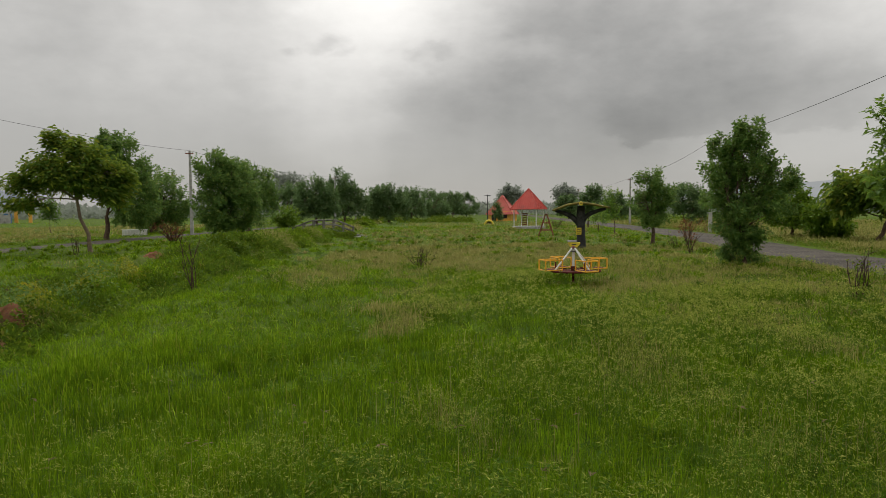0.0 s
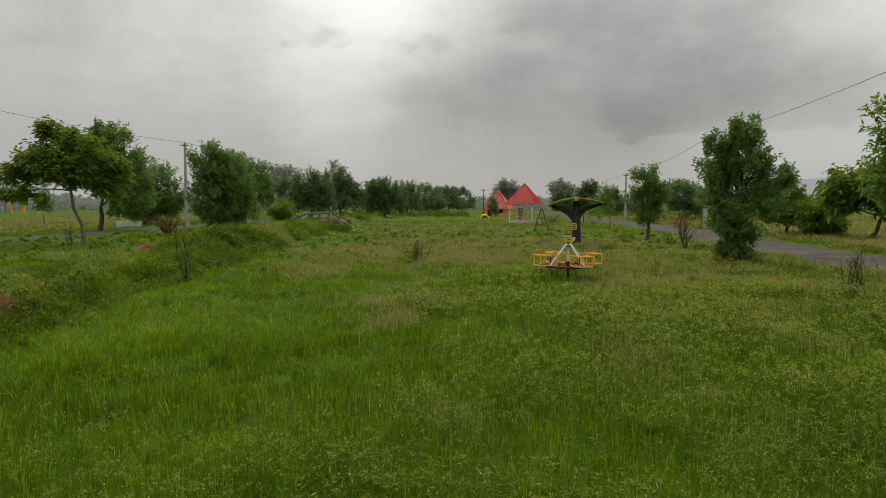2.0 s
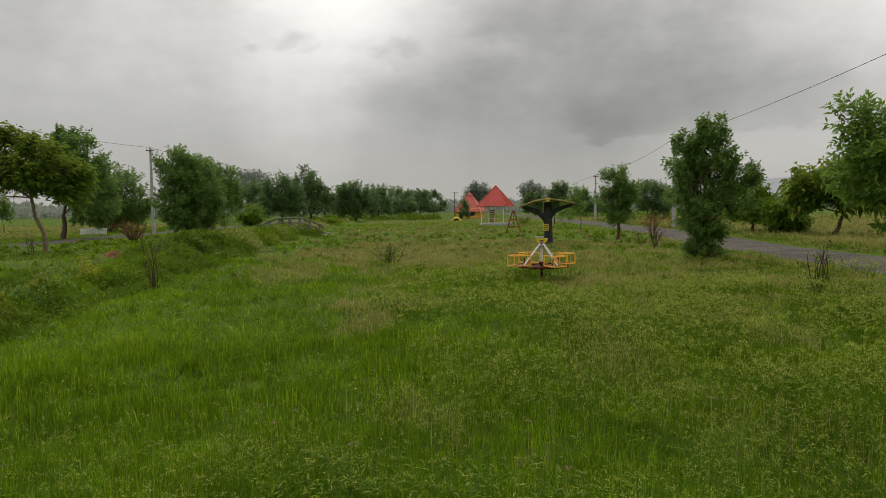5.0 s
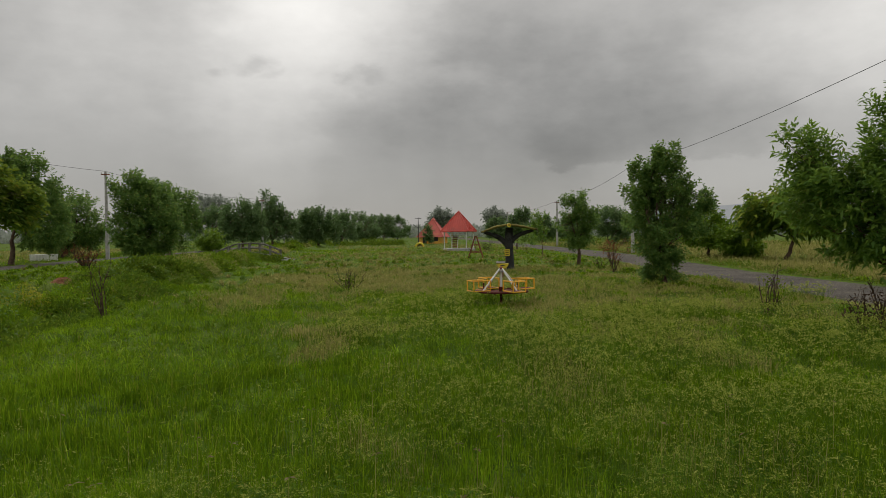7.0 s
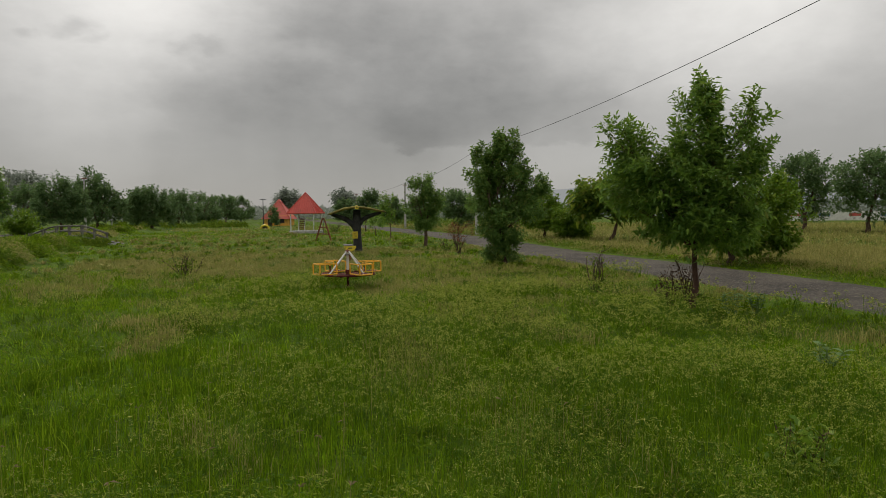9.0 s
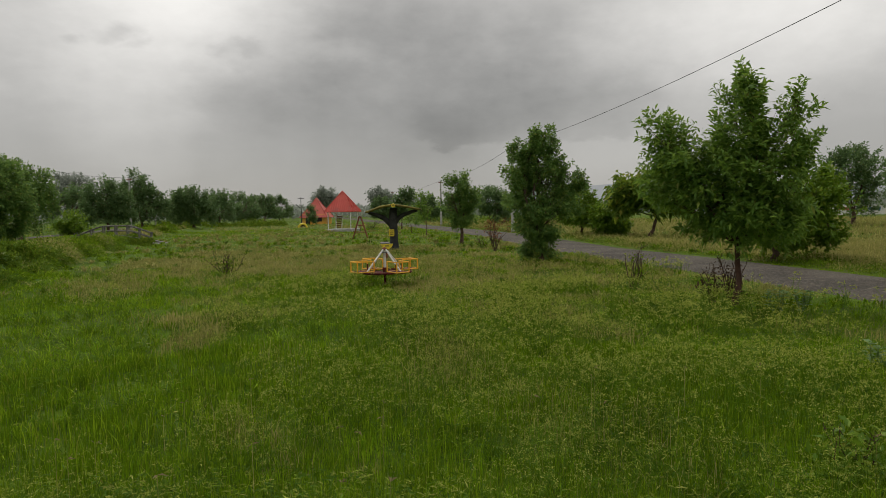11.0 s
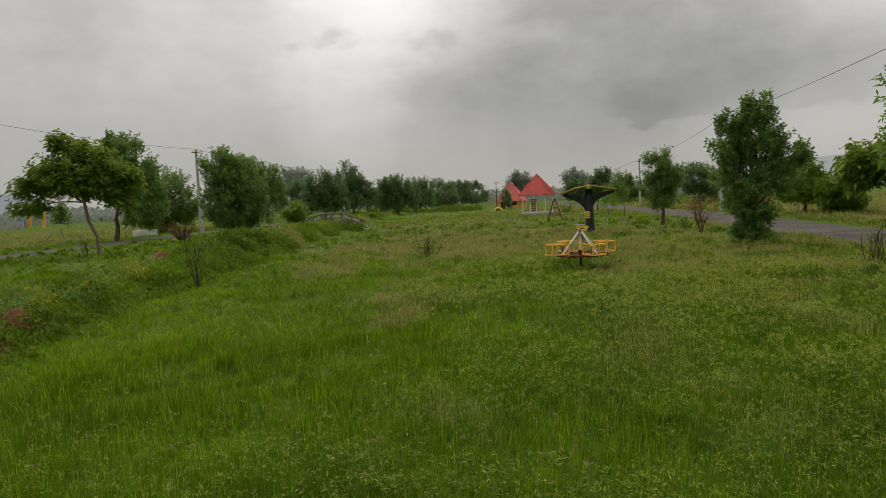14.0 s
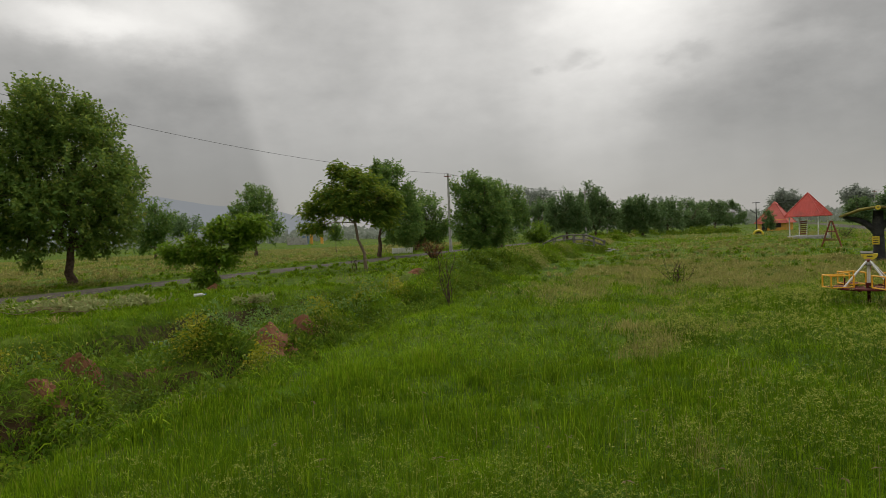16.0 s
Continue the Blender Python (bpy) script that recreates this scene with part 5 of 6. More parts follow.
def blade_mesh(name, rng, x, y, high, wide, mat, bend=0.35, bent=True):
    base, side, mid, tip, w = blades(rng, x, y, high, wide, bend)
    if not bent:
        return quads_mesh(name, np.stack([base - side * w, base + side * w, tip], 1), [mat], size=3)
    n = len(x)
    co = np.stack([base - side * w, base + side * w, mid + side * w * 0.8, mid - side * w * 0.8, tip], 1).reshape(-1, 3)
    me = bpy.data.meshes.new(name)
    me.vertices.add(n * 5)
    me.vertices.foreach_set("co", co.astype(np.float32).ravel())
    idx = (np.arange(n)[:, None] * 5 + np.array([0, 1, 2, 3, 3, 2, 4])[None, :]).ravel()
    me.loops.add(n * 7)
    me.loops.foreach_set("vertex_index", idx.astype(np.int32))
    me.polygons.add(n * 2)
    me.polygons.foreach_set("loop_start", (np.arange(n)[:, None] * 7 + np.array([0, 4])[None, :]).ravel().astype(np.int32))
    me.materials.append(mat)
    me.update(calc_edges=True)
    return me


def stuff(name, me, label, category):
    return tagged(new(name, me), label, category, kind="stuff")


rng = np.random.default_rng(77)
rings = ((185000, 1.6, 9.0, 0.205, 0.0055, True, 68, 0), (380000, 9.0, 24.0, 0.22, 0.015, False, 68, 0),
         (210000, 24.0, 75.0, 0.22, 0.045, False, 66, 0), (36000, 75.0, 150.0, 0.30, 0.16, False, 60, 0), (30000, 0.2, 9.0, 0.25, 0.012, False, 112, 180), (12000, 0.1, 2.0, 0.28, 0.0065, True, 180, 0), (24000, 9.0, 40.0, 0.25, 0.04, False, 112, 180))
for n, r0, r1, high, wide, bent, half, middle in rings:
    per = 14
    cx, cy = scatter(rng, n // per, r0, r1, 0.75, half, middle)
    big = rng.uniform(0.55, 1.0, n // per) + 0.3 * (rng.uniform(0, 1, n // per) > 0.86)
    size = 0.05 + 0.006 * (r0 + 0.35 * (r1 - r0)) + 0.03 * r0 ** 0.5
    x = np.repeat(cx, per) + rng.normal(size=n // per * per) * size
    y = np.repeat(cy, per) + rng.normal(size=n // per * per) * size
    big = np.repeat(big, per)
    n = len(x)
    dry = dryness(x, y)
    keep = ~on_road(x, y, -0.12) & (rng.uniform(0, 1, n) > np.clip(dry * 0.6, 0, 0.8))
    keep &= rng.uniform(0, 1, n) < np.clip(0.78 + 0.55 * lumps(x * 2.6, y * 2.2, 5) + 0.35 * lumps(x * 0.8, y * 0.7, 6), 0.50, 1.0)
    keep &= ~((np.abs(x - 8.15) < 1.4) & (np.abs(y - 62.2) < 1.4))
    keep &= ~((x < ditch_near(y) - 0.5) & (x > ditch_far(y) - 0.05) & (y > -5)) | (rng.uniform(0, 1, n) < 0.16 + 0.84 * ease(13, 24, y) + 0.8 * ease(1.6, 0.4, ditch_near(y) - x) * (0.6 + lumps(x * 1.4, y * 1.4, 9)))
    x, y, dry, big = x[keep], y[keep], dry[keep], big[keep]
    tall = high * big * rng.uniform(0.6, 1.25, len(x)) * (1.05 + 0.30 * lumps(x * 1.1, y * 0.9, 21) + 0.38 * lumps(x * 3.1, y * 2.7, 22)) * np.clip(1.05 - 0.3 * dry, 0.6, 1.3)
    tall *= np.where(on_road(x, y, 0.9), 0.55, 1.0)
    tall *= np.interp(np.hypot(x, y), (1, 5, 10, 30, 70), (0.62, 0.95, 0.62, 0.62, 0.8))
    tall *= np.where((x < -11.8) & (x > -21), 0.9, 1.0) * np.where((x > 7.5) & (x < 13) & (y < 20), 0.6, 1.0)
    wide = np.clip(0.00118 * np.hypot(x, y), 0.0042, 0.18) * rng.uniform(0.6, 1.5, len(x))
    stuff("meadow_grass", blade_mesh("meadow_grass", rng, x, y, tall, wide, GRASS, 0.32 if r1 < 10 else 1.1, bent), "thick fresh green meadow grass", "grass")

for n, r0, r1, high, wide, half in ((190000, 2.5, 12.0, 0.36, 0.0055, 66), (420000, 12.0, 34.0, 0.30, 0.014, 66), (120000, 34.0, 95.0, 0.36, 0.04, 66)):
    per = 9
    x, y = (np.repeat(v, per) for v in scatter(rng, n // per, r0, r1, 0.75, half))
    n = len(x)
    dry = dryness(x, y)
    x, y = (v + rng.normal(size=n) * (0.04 + 0.007 * r0) for v in (x, y))
    keep = ~on_road(x, y, 0.3) & (rng.uniform(0.18, 1.0, n) < dry) & ~((x < -5.0) & (x > -12))
    keep &= ~((np.abs(x - 8.15) < 1.4) & (np.abs(y - 62.2) < 1.4))
    x, y = x[keep], y[keep]
    tall = high * rng.uniform(0.5, 1.2, len(x)) * np.interp(np.hypot(x, y), (3, 8, 12, 40, 90), (0.75, 0.75, 0.62, 0.62, 0.8)) * np.where(x > right_road(y) + HALF_RIGHT + 1.2, 1.7, 1.0)
    wide = np.clip(0.00092 * np.hypot(x, y), 0.004, 0.12) * rng.uniform(0.6, 1.5, len(x))
    stuff("dry_grass", blade_mesh("dry_grass", rng, x, y, tall, wide, DRY_GRASS, 0.45 if r0 < 5 else 0.9, r0 < 5), "thin straw-coloured dry grass stalks", "grass")


def tussocks(n, each, mat, label, seed, pick, r0=3.2, r1=46.0, spread=1.0):
    """Tufts whose blades arch outwards from one root."""
    rng = np.random.default_rng(seed)
    x, y = scatter(rng, n * 4, r0, r1, 0.55, 62)
    ok = pick(x, y, rng.uniform(0, 1, n * 4)) & ~on_road(x, y, 0.4) & ((x > ditch_near(y) + 0.2) | (x < ditch_far(y) - 0.3))
    ok &= ~((np.abs(x - 8.15) < 1.6) & (np.abs(y - 62.2) < 1.6))
    x, y = x[ok][:n], y[ok][:n]
    size = np.repeat(rng.uniform(0.11, 0.24, len(x)) * (1 + 0.006 * np.hypot(x, y)), each)
    far = np.repeat(np.hypot(x, y), each)
    x, y = (np.repeat(v, each) + rng.normal(size=len(v) * each) * 0.22 * size for v in (x, y))
    a = rng.uniform(0, 2 * np.pi, len(x))
    out = np.stack([np.cos(a), np.sin(a), 0 * a], 1) * (size * spread * np.abs(rng.normal(size=len(x))) * 1.2)[:, None]
    side = np.stack([-np.sin(a), np.cos(a), 0 * a], 1) * (np.clip(0.0012 * far, 0.0045, 0.2) * rng.uniform(0.5, 1.4, len(x)) / 2)[:, None]
    base = np.stack([x, y, height(x, y) - 0.02], 1)
    rise = np.stack([0 * a, 0 * a, size * rng.uniform(0.6, 1.15, len(x))], 1)
    mid = base + rise * 0.7 + out * 0.4
    tip = base + rise * rng.uniform(0.6, 1.0, (len(x), 1)) + out
    me = quads_mesh("grass_tussocks", np.stack([base - side * 0.6, mid - side, tip, mid + side], 1), [mat])
    stuff("grass_tussocks", me, label, "grass")


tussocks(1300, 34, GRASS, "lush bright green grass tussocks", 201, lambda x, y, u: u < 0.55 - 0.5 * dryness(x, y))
tussocks(320, 34, WEED, "darker green grass tussocks", 202, lambda x, y, u: (u < 0.5 + 0.4 * lumps(x * 0.5, y * 0.4, 41)) & (x > -5.5))
tussocks(1500, 26, DRY_GRASS, "straw-coloured seeding grass tussocks", 203, lambda x, y, u: u < dryness(x, y) - 0.1, 9.0, 60.0)


def sedges(n, seed):
    """Flowering sedge: thin stems, grassy leaves and star-shaped heads of small spikes."""
    rng = np.random.default_rng(seed)
    x, y = scatter(rng, n * 5, 2.2, 21.0, 0.6, 60, 6)
    zone = 0.85 * np.exp(-((x - 3.4) / 3.4) ** 2 - ((y - 8.0) / 5.5) ** 2) + 0.45 * wobble(x * 2.0, y * 1.8, 31) + 0.85 * lumps(x * 0.8, y * 0.7, 31) + 0.25 * np.exp(-((x - 9) / 5) ** 2 - ((y - 19) / 6.0) ** 2)
    zone += 0.22 * np.exp(-((y - 3.2) / 1.2) ** 2) - 0.5 * ease(0.5, -2.5, x) * ease(3.0, 5.0, y)
    keep = (rng.uniform(0.05, 0.9, len(x)) < zone) & ~on_road(x, y, 0.3) & (x > -5)
    x, y = x[keep][:n], y[keep][:n]
    m = len(x)
    tall = rng.uniform(0.22, 0.44, m) * (1 + 0.25 * wobble(x * 1.3, y * 1.3, 6))
    foot = np.stack([x, y, height(x, y)], 1)
    grow = np.clip(np.hypot(x, y) / 7.5, 0.62, 1.7)
    faces, slot = [], []
    for b in range(4):
        top = foot + np.concatenate([rng.normal(size=(m, 2)) * 0.10, (tall * rng.uniform(0.75, 1.05, m))[:, None]], 1)
        low = foot + np.concatenate([rng.normal(size=(m, 2)) * 0.03, np.full((m, 1), -0.02)], 1)
        a = rng.uniform(0, 6.28, m)
        s = np.stack([np.cos(a), np.sin(a), 0 * a], 1) * 0.0022 * grow[:, None]
        faces.append(np.stack([low - s, low + s, top + s * 0.6, top - s * 0.6], 1))
        slot.append(np.zeros(m))
        for k in range(1):
            faces.append(leaves(rng, top, rng.normal(size=(m, 3)) * [1, 1, 0.3] + [0, 0, 0.15], 0.085, 0.006, 0.25) )
            slot.append(np.zeros(m))
        for k in range(6):
            d = rng.normal(size=(m, 3)) * [1, 1, 0.6] + [0, 0, 0.55]
            hub = top + unit(d) * 0.012 * rng.uniform(0, 1.5, m)[:, None]
            faces.append(leaves(rng, hub, d, 0.033 * grow, 0.0085 * grow, 0.05))
            slot.append(np.ones(m))
    for k in range(5):
        faces.append(leaves(rng, foot, rng.normal(size=(m, 3)) * [1, 1, 0.3] + [0, 0, 1.5], 0.24, 0.007, 0.35))
        slot.append(np.zeros(m))
    me = quads_mesh("flowering_sedge", np.concatenate(faces), [WEED, FLORET], np.concatenate(slot))
    stuff("flowering_sedge", me, "green sedge with star-shaped yellowish flower heads", "sedge")


sedges(4300, 41)

def weed_mat(n, seed):
    """Low mixed weeds matted between the near grass."""
    rng = np.random.default_rng(seed)
    x, y = scatter(rng, n * 3, 2.2, 7.5, 0.6, 60, 4)
    zone = 0.9 * np.exp(-((x - 0.3) / 1.7) ** 2 - ((y - 3.6) / 1.5) ** 2) + 0.55 * lumps(x * 0.9, y * 0.9, 51) + 0.3 * np.exp(-((x - 4.5) / 2.5) ** 2 - ((y - 4.6) / 2.0) ** 2)
    ok = rng.uniform(0.1, 0.8, n * 3) < zone
    x, y = x[ok][:n], y[ok][:n]
    m = len(x)
    hump = np.clip(0.6 + 0.6 * lumps(x * 2.2, y * 2.2, 52), 0.15, 1.3)
    foot = np.stack([x, y, height(x, y) + rng.uniform(0.0, 0.20, m) * hump], 1)
    faces, slot = [], []
    for k in range(5):
        way = rng.normal(size=(m, 3)) * [1, 1, 0.5] + [0, 0, 0.45]
        faces.append(leaves(rng, foot + rng.normal(size=(m, 3)) * 0.012, way, 0.062, 0.012, 0.2))
        slot.append((rng.uniform(0, 1, m) < 0.22).astype(int))
    stuff("weed_mat", quads_mesh("weed_mat", np.concatenate(faces), [WEED, FLORET], np.concatenate(slot)), "low tangled mat of small-leaved weeds", "weeds")


weed_mat(7000, 55)


def straw_tuft(x, y, high, n, seed):
    """A dead tuft with long bare stalks."""
    rng = np.random.default_rng(seed)
    px, py = x + rng.normal(size=n) * 0.10, y + rng.normal(size=n) * 0.08
    me = blade_mesh("straw_tuft", rng, px, py, high * rng.uniform(0.25, 1.0, n) ** 1.3, 0.0042, DRY_GRASS, 0.5, True)
    tagged(new("straw_tuft", me), "dead straw-coloured grass tuft with long bare stalks", "grass tuft", "straw tufts")


straw_tuft(-0.12, 5.35, 0.55, 110, 3)
straw_tuft(0.25, 4.75, 0.30, 90, 4)
straw_tuft(0.75, 4.35, 0.26, 70, 5)

# seed heads standing over the near grass
x, y = scatter(rng, 34, 3.0, 6.5, 0.8, 55, 8)
z = height(x, y) + rng.uniform(0.30, 0.46, len(x))
top = np.stack([x, y, z], 1)
stalk = np.stack([top * [1, 1, 0] + [0.002, 0, 0], top * [1, 1, 0] - [0.002, 0, 0], top - [0.001, 0, 0], top + [0.001, 0, 0]], 1)
way = rng.normal(size=(len(x) * 3, 3)) * [1, 1, 0.4] + [0.6, 0, 0.3]
heads = leaves(rng, np.repeat(top, 3, 0), way, 0.05, 0.011, 0.25)
me = quads_mesh("seed_heads", np.concatenate([stalk, heads]), [DRY_GRASS, SEED_HEAD], [0] * len(stalk) + [1] * len(heads))
stuff("seed_heads", me, "nodding pinkish grass seed heads", "grass")


def scrub(name, n, pick, leaf, wide, high, mat, label, seed):
    """Low leafy scrub that follows the ground."""
    rng = np.random.default_rng(seed)
    x, y, lift = pick(rng, n)
    hump = np.clip(0.42 + 0.8 * wobble(x * 1.7, y * 1.4, seed) + 0.3 * wobble(x * 4.1, y * 3.7, seed + 1), 0.22, 1.4)
    z = height(x, y) + rng.uniform(0.02, 1.0, len(x)) ** 0.6 * high * hump * lift
    way = rng.normal(size=(len(x), 3)) + [0, 0, 0.5]
    stuff(name, quads_mesh(name, leaves(rng, np.stack([x, y, z], 1), way, leaf, wide, 0.2), [mat]), label, "scrub")


def in_ditch(rng, n):
    y = -4.0 + 28.0 * rng.uniform(0, 1, n) ** 1.2
    u = rng.uniform(0, 1, n)
    x = ditch_near(y) * (1 - u) + ditch_far(y) * u - 0.2
    ok = wobble(x * 0.9, y * 0.7, 51) > -0.55
    return x[ok], y[ok], np.full(ok.sum(), 1.0) * np.clip(np.minimum(u[ok] * 5, (1 - u[ok]) * 9), 0.5, 1)


def yellow_spots(rng, n):
    spots = np.array([(-7.75, 8.2), (-11.2, 7.6), (-10.8, 7.0), (-7.9, 12.3), (-8.3, 14.4), (-8.0, 16.2), (-10.4, 16.2), (-10.9, 20.0), (-6.6, 8.4), (-11.3, 8.4), (-9.0, 19.0), (-9.2, 23.5)])
    k = rng.integers(0, len(spots), n)
    p = spots[k] + rng.normal(size=(n, 2)) * 0.17
    return p[:, 0], p[:, 1], np.full(n, 1.0)


def leafy_spots(rng, n):
    spots = np.array([(-8.5, 9.4), (-9.6, 11.4), (-9.0, 17.2), (-8.3, 13.0), (-10.2, 14.0), (-8.8, 21.0), (-9.4, 6.5), (-8.6, 4.0), (-9.0, 14.6)])
    k = rng.integers(0, len(spots), n)
    p = spots[k] + rng.normal(size=(n, 2)) * (0.35 + spots[k][:, 1:] * 0.018)
    return p[:, 0], p[:, 1], np.full(n, 1.0)


def by_lanes(rng, n):
    y = 8 + 70 * rng.uniform(0, 1, n) ** 1.3
    s = rng.integers(0, 3, n)
    x = np.where(s == 0, right_road(y) + HALF_RIGHT + 0.15 + np.abs(rng.normal(size=n)) * 0.5,
                 np.where(s == 1, left_road(y) - HALF_LEFT - 0.3 - np.abs(rng.normal(size=n)) * 0.8, right_road(y) + HALF_RIGHT + 1.0 + np.abs(rng.normal(size=n)) * 1.2))
    return x, y, np.full(n, 0.8)


def ditch_clumps(seed, m, y0, span, r_lo, r_hi, shift, leafy):
    """Separate clumps of weeds, rank grass and scrub, each a dome of leaves of one kind."""
    rng = np.random.default_rng(seed)
    cy = y0 + span * rng.uniform(0, 1, m) ** 1.2
    u = rng.uniform(-0.04, 0.93, m)
    cx = (ditch_near(cy) - 0.35) * (1 - u) + (ditch_far(cy) + 0.35) * u
    r = rng.uniform(r_lo, r_hi, m) * (1 + 0.014 * np.minimum(cy, 40)) * np.clip(0.55 + u * 3, 0.55, 1)
    for bx, by, br in ((-7.75, 9.95, 0.85), (-8.05, 7.45, 0.6), (-7.85, 6.1, 0.45), (-7.5, 5.3, 0.4), (-7.85, 11.4, 0.45)):
        ok = np.hypot(cx - bx, cy - by) > br
        cx, cy, r, u = cx[ok], cy[ok], r[ok], u[ok]
    lot = rng.uniform(0, 1, len(r)) + 0.12 * lumps(cx * 0.6, cy * 0.4, 8) + shift
    kinds = ((-9, 0.34, "ditch_grass", 0.23, 0.016, DITCH_GRASS, 360, 0.5, "rank grass arching in clumps in the ditch"),
             (0.34, 0.58, "ditch_grass", 0.20, 0.015, GRASS, 320, 0.5, "fresh green grass clumps in the ditch"),
             (0.58, 0.78, "ditch_scrub", 0.092, 0.044, LEAF_SHRUB, 400, 0.25, "dark tangled scrub clumps in the ditch"),
             (0.78, 0.90, "leafy_weeds", 0.10, 0.046, LEAF_SPURGE, 320, 0.25, "fresh green leafy weed clumps in the ditch"),
             (0.90, 9, "dry_ditch_grass", 0.17, 0.010, DRY_GRASS, 200, 0.6, "withered straw-coloured clumps in the ditch"))
    for lo, hi, name, long, wide, mat, count, droop, label in kinds:
        mine = np.where((lot >= lo) & (lot < hi))[0]
        k = np.repeat(mine, np.maximum(40, count * (r[mine] / 0.36) ** 1.6).astype(int))
        n = len(k)
        d = unit(rng.normal(size=(n, 3)) * [1, 1, 0.8] + [0, 0, 0.35])
        d[:, 2] = np.abs(d[:, 2])
        swell = (rng.uniform(0.35, 1.08, n) ** 0.5 * (1 + 0.3 * lumps(d[:, 0] * 2 + k, d[:, 1] * 2, 3)))[:, None]
        p = d * swell * np.stack([r[k], r[k], r[k] * 0.85], 1)
        x, y = cx[k] + p[:, 0], cy[k] + p[:, 1]
        z = height(cx, cy)[k] * 0.5 + height(x, y) * 0.5 + p[:, 2] - 0.04
        grow = leafy * (1 + 0.022 * cy[k])
        way = d * 0.9 + rng.normal(size=(n, 3)) * 0.55 + [0, 0, 0.35]
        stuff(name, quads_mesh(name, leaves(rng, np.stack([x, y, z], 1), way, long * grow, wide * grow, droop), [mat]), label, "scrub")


ditch_clumps(61, 520, 2.0, 26.0, 0.16, 0.52, 0.0, 1.0)
ditch_clumps(81, 190, 25.0, 62.0, 0.26, 0.60, 0.24, 0.95)


def undergrowth(rng, n):
    y = 1.5 + 20.0 * rng.uniform(0, 1, n) ** 1.3
    u = rng.uniform(0, 1, n)
    x = (ditch_near(y) - 0.35) * (1 - u) + (ditch_far(y) + 0.15) * u
    ok = np.ones(n, bool)
    for bx, by, br in ((-7.95, 10.4, 0.55), (-8.25, 7.75, 0.3), (-8.05, 6.4, 0.2), (-7.7, 5.6, 0.2)):
        ok &= np.hypot(x - bx, y - by) > br * rng.uniform(0.7, 1.2, n)
    return x[ok], y[ok], np.full(ok.sum(), 1.0)


scrub("ditch_scrub", 18000, undergrowth, 0.06, 0.027, 0.16, LEAF_SHRUB, "dark creeping growth over the ditch floor", 71)


def hanging_grass(n):
    """Matted grass that falls over the lip of the far bank."""
    rng = np.random.default_rng(72)
    y = 2.0 + 20.0 * rng.uniform(0, 1, n) ** 1.2
    x = ditch_far(y) + rng.uniform(-0.25, 0.55, n) ** 1.0
    ok = wobble(x * 0.5, y * 1.6, 44) + 0.5 * rng.normal(size=n) > -0.15
    x, y = x[ok], y[ok]
    way = rng.normal(size=(len(x), 3)) * 0.5 + [0.8, 0, -0.1]
    me = quads_mesh("bank_grass", leaves(rng, np.stack([x, y, height(x, y) + 0.03], 1), way, 0.24, 0.012, 0.6), [DITCH_GRASS])
    stuff("bank_grass", me, "matted grass hanging over the dark bank", "grass")


hanging_grass(13000)
scrub("yellow_weeds", 7500, yellow_spots, 0.06, 0.034, 0.95, LEAF_YELLOW, "clumps of yellow-flowering weeds in the ditch", 62)


def lush_spots(rng, n):
    spots = np.array([(-7.5, 6.3), (-6.8, 5.9), (-6.8, 5.4), (-7.1, 6.9), (-10.6, 7.2), (-11.0, 6.6), (-9.8, 6.2)])
    k = rng.integers(0, len(spots), n)
    p = spots[k] + rng.normal(size=(n, 2)) * 0.24
    return p[:, 0], p[:, 1], np.full(n, 1.0)


scrub("leafy_weeds", 3200, lush_spots, 0.075, 0.032, 0.62, LEAF_SPURGE, "bright green leafy weeds on the ditch mounds", 70)
scrub("ditch_bushes", 16000, leafy_spots, 0.09, 0.042, 0.95, LEAF_DEEP, "knee-high leafy bushes along the ditch", 63)
def far_belt(rng, n):
    x = rng.uniform(-16, 4.5, n)
    y = 97 + 14 * rng.uniform(0, 1, n) + 2 * wobble(x, x * 0.3)
    ok = wobble(x * 0.8, y * 0.6, 17) > -0.1
    return x[ok], y[ok], np.full(ok.sum(), 1.0)


def far_east(rng, n):
    y = rng.uniform(60, 125, n)
    x = right_road(y) + 3.5 + rng.uniform(0, 26, n)
    ok = wobble(x * 0.6, y * 0.5, 19) > 0.0
    return x[ok], y[ok], np.full(ok.sum(), 1.0)


scrub("far_scrub", 14000, far_belt, 0.30, 0.14, 1.0, LEAF_SHRUB, "shoulder-high scrub before the far trees", 65)
scrub("far_scrub", 13000, far_east, 0.26, 0.12, 1.0, LEAF_SHRUB, "low scrub beyond the east lane", 66)
def by_bridge(rng, n):
    x = rng.uniform(-11.5, -6.2, n)
    y = 44.6 + rng.normal(size=n) * 0.7
    return x, y, np.clip(1.2 - np.abs(x + 8.6) / 3.2, 0.25, 1.0)


scrub("ditch_bushes", 9000, by_bridge, 0.12, 0.06, 0.80, LEAF_SHRUB, "leafy bushes crowding the footbridge", 67)
def clumps(rng, n):
    m = 900
    cx, cy = scatter(rng, m, 9.0, 60.0, 0.6, 60)
    k = rng.integers(0, m, n)
    broad = (0.07 + 0.005 * cy[k]) * (0.6 + 1.2 * (k % 7) / 6)
    x = cx[k] + rng.normal(size=n) * broad
    y = cy[k] + rng.normal(size=n) * broad
    ok = ~on_road(x, y, 0.3) & (x > -5.5)
    return x[ok], y[ok], np.full(ok.sum(), 1.0)


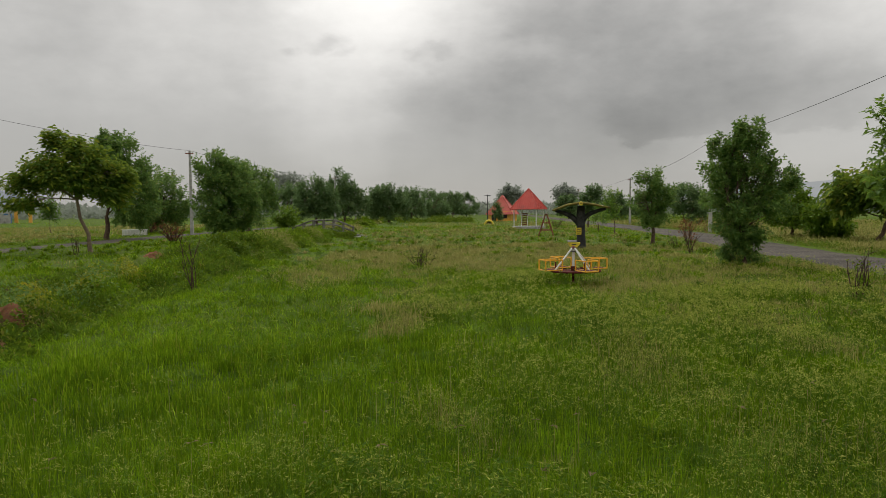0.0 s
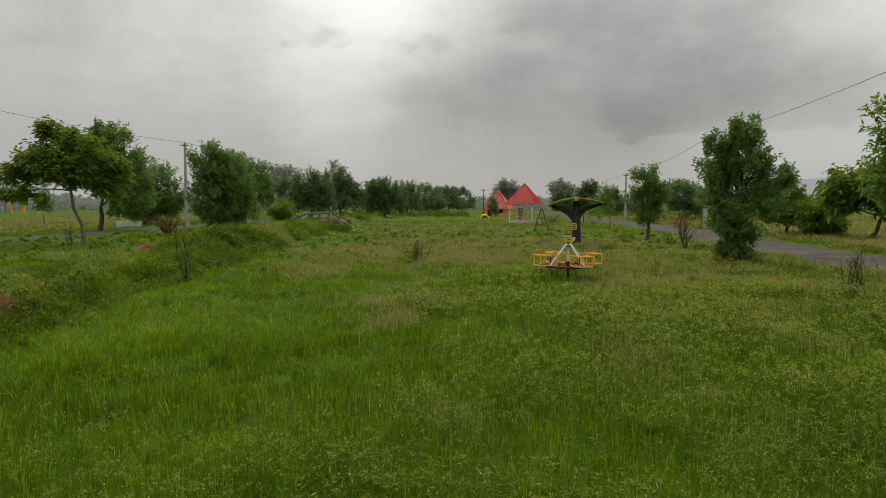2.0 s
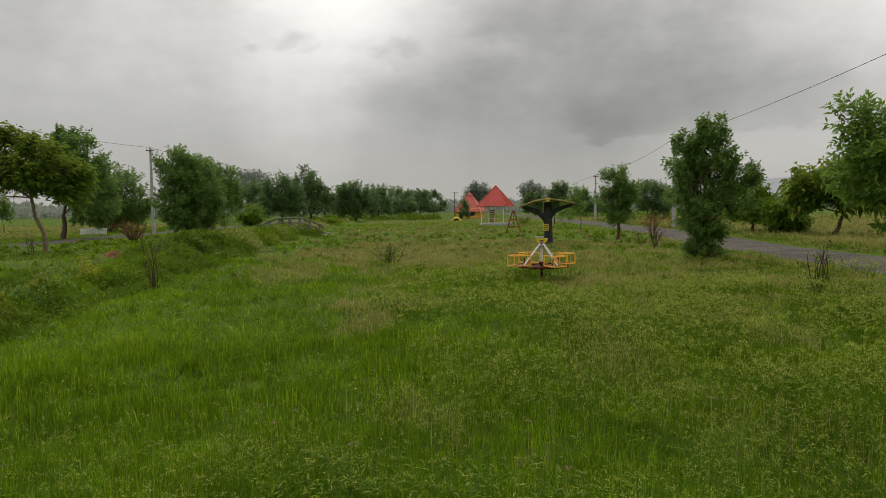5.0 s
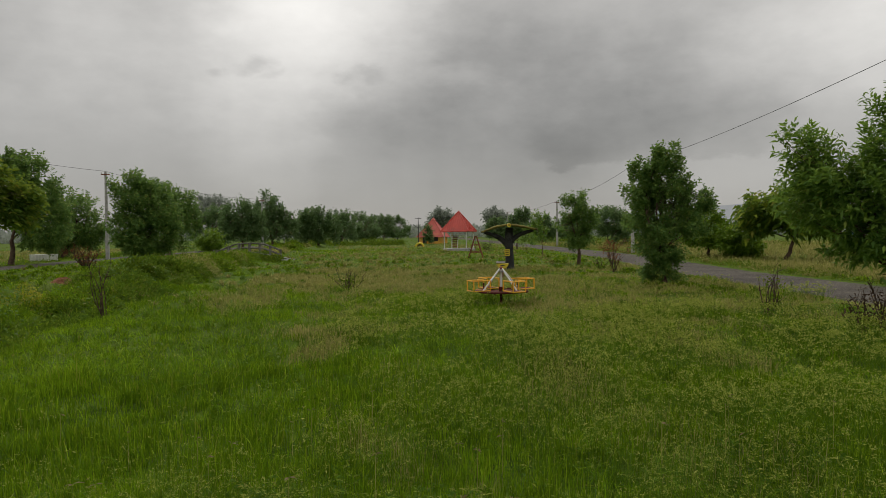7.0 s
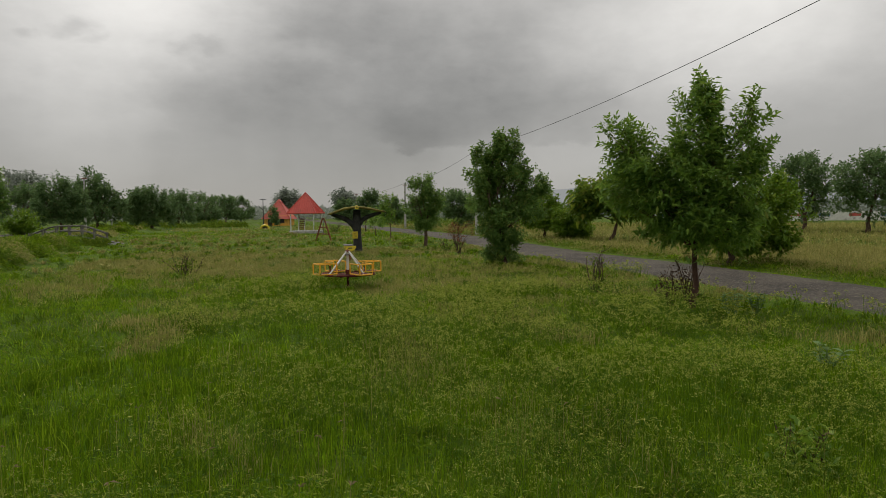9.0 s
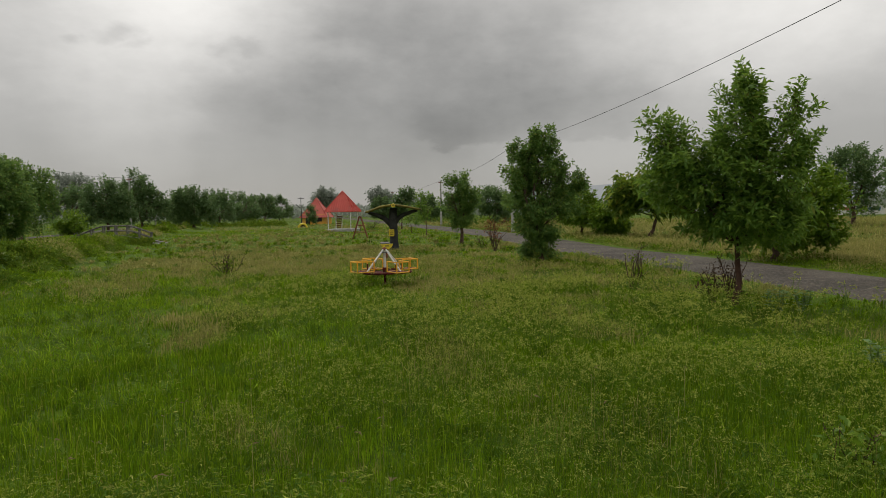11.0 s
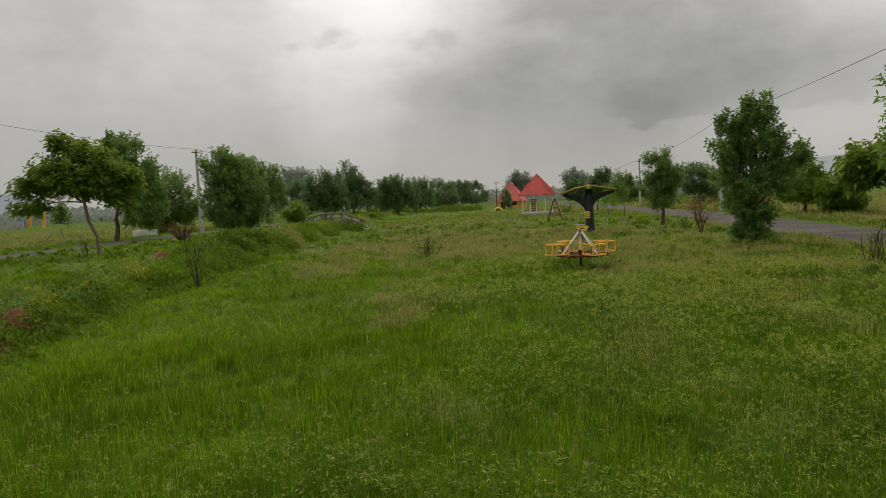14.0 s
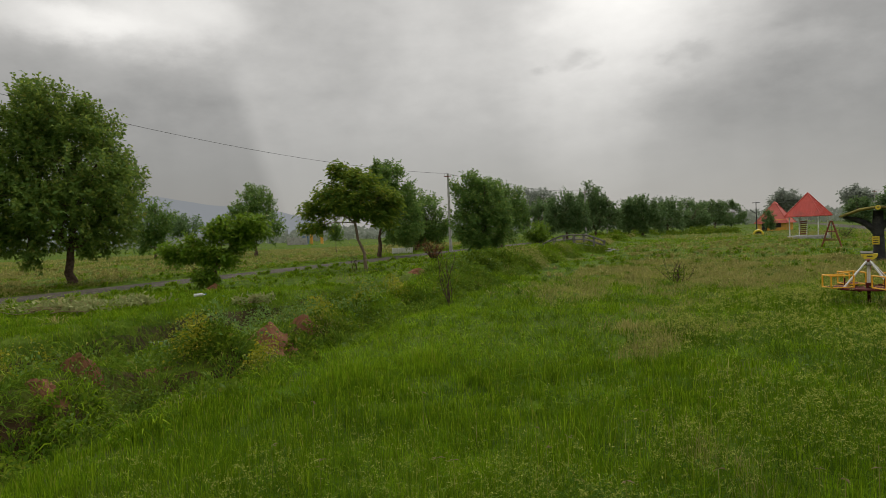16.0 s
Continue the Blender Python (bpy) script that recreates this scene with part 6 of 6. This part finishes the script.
def ditch_blades(n):
    rng = np.random.default_rng(68)
    x, y, lift = in_ditch(rng, n)
    tall = 0.30 * rng.uniform(0.4, 1.2, len(x)) * (1 + 0.4 * wobble(x * 1.5, y * 1.3, 8))
    stuff("ditch_grass", blade_mesh("ditch_grass", rng, x, y, tall, 0.007, DITCH_GRASS, 0.9, False), "rank green grass along the ditch", "grass")


ditch_blades(36000)
scrub("meadow_weeds", 12000, clumps, 0.075, 0.03, 0.34, LEAF_SHRUB, "darker broad-leaved weed clumps in the meadow", 69)
scrub("meadow_weeds", 18000, clumps, 0.075, 0.03, 0.40, LEAF_SPURGE, "fresh yellow-green weed clumps in the meadow", 73)
scrub("verge_scrub", 22000, by_lanes, 0.10, 0.03, 0.40, LEAF_SHRUB, "rank green growth along the lane verges", 64)

# far woods, rain haze in the leaf colour, and glowing hills on the horizon
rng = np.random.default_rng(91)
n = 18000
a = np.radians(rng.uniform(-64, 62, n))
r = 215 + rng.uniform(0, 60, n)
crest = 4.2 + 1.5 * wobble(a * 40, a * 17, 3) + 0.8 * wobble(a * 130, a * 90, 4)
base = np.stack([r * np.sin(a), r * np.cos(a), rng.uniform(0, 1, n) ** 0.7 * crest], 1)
me = quads_mesh("backdrop_woods", leaves(rng, base, rng.normal(size=(n, 3)) + [0, 0, 0.4], 2.0, 1.1, 0.1), [LEAF_HAZE_PAINTED])
tagged(new("backdrop_woods", me), "far belt of woods with rain haze painted into its leaf colour", "woods", kind="stuff")
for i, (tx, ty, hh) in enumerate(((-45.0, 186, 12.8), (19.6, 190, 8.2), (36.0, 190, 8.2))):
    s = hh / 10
    tree("distant_tree", "tall far tree with rain haze painted into its grey leaves", tx, ty,
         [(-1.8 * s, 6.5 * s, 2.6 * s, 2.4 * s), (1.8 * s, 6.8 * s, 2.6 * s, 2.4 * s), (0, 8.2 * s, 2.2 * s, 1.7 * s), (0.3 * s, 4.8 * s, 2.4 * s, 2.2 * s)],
         0.3, LEAF_HAZE_PAINTED, leaf=(0.75, 0.40), tufts=400, per=10, fork=3.0, seed=140 + i)


def ridge(name, a0, a1, far, tops, colour, label):
    m, nt, bsdf, out = material(name)
    # flat sheet that glows in one grey, the distance haze included
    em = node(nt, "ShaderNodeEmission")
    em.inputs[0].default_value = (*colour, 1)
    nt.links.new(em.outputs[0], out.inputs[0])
    az = np.radians(np.linspace(a0, a1, 60))
    el = np.interp(np.linspace(0, 1, 60), np.linspace(0, 1, len(tops)), tops) + 0.05 * wobble(np.arange(60) * 0.9, np.arange(60) * 0.5)
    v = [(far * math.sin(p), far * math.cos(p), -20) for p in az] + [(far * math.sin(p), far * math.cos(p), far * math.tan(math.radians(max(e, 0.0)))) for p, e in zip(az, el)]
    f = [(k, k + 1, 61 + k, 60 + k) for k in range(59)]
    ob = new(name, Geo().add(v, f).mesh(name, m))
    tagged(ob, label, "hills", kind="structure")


ridge("backdrop_hills_west", -72, -30, 2300, (2.4, 2.8, 3.2, 3.6, 3.9, 4.1, 4.0, 3.72, 2.95, 2.72, 1.7, 0.1), (0.255, 0.27, 0.285), "hill range on the horizon, a glowing sheet with mist in its blue-grey")
ridge("backdrop_hills_east", 12, 70, 2300, (0.2, 0.9, 1.7, 2.1, 1.9, 1.5, 1.4, 1.6, 1.2, 0.6), (0.335, 0.345, 0.345), "faint hills on the horizon, a glowing sheet with rain haze in its grey")
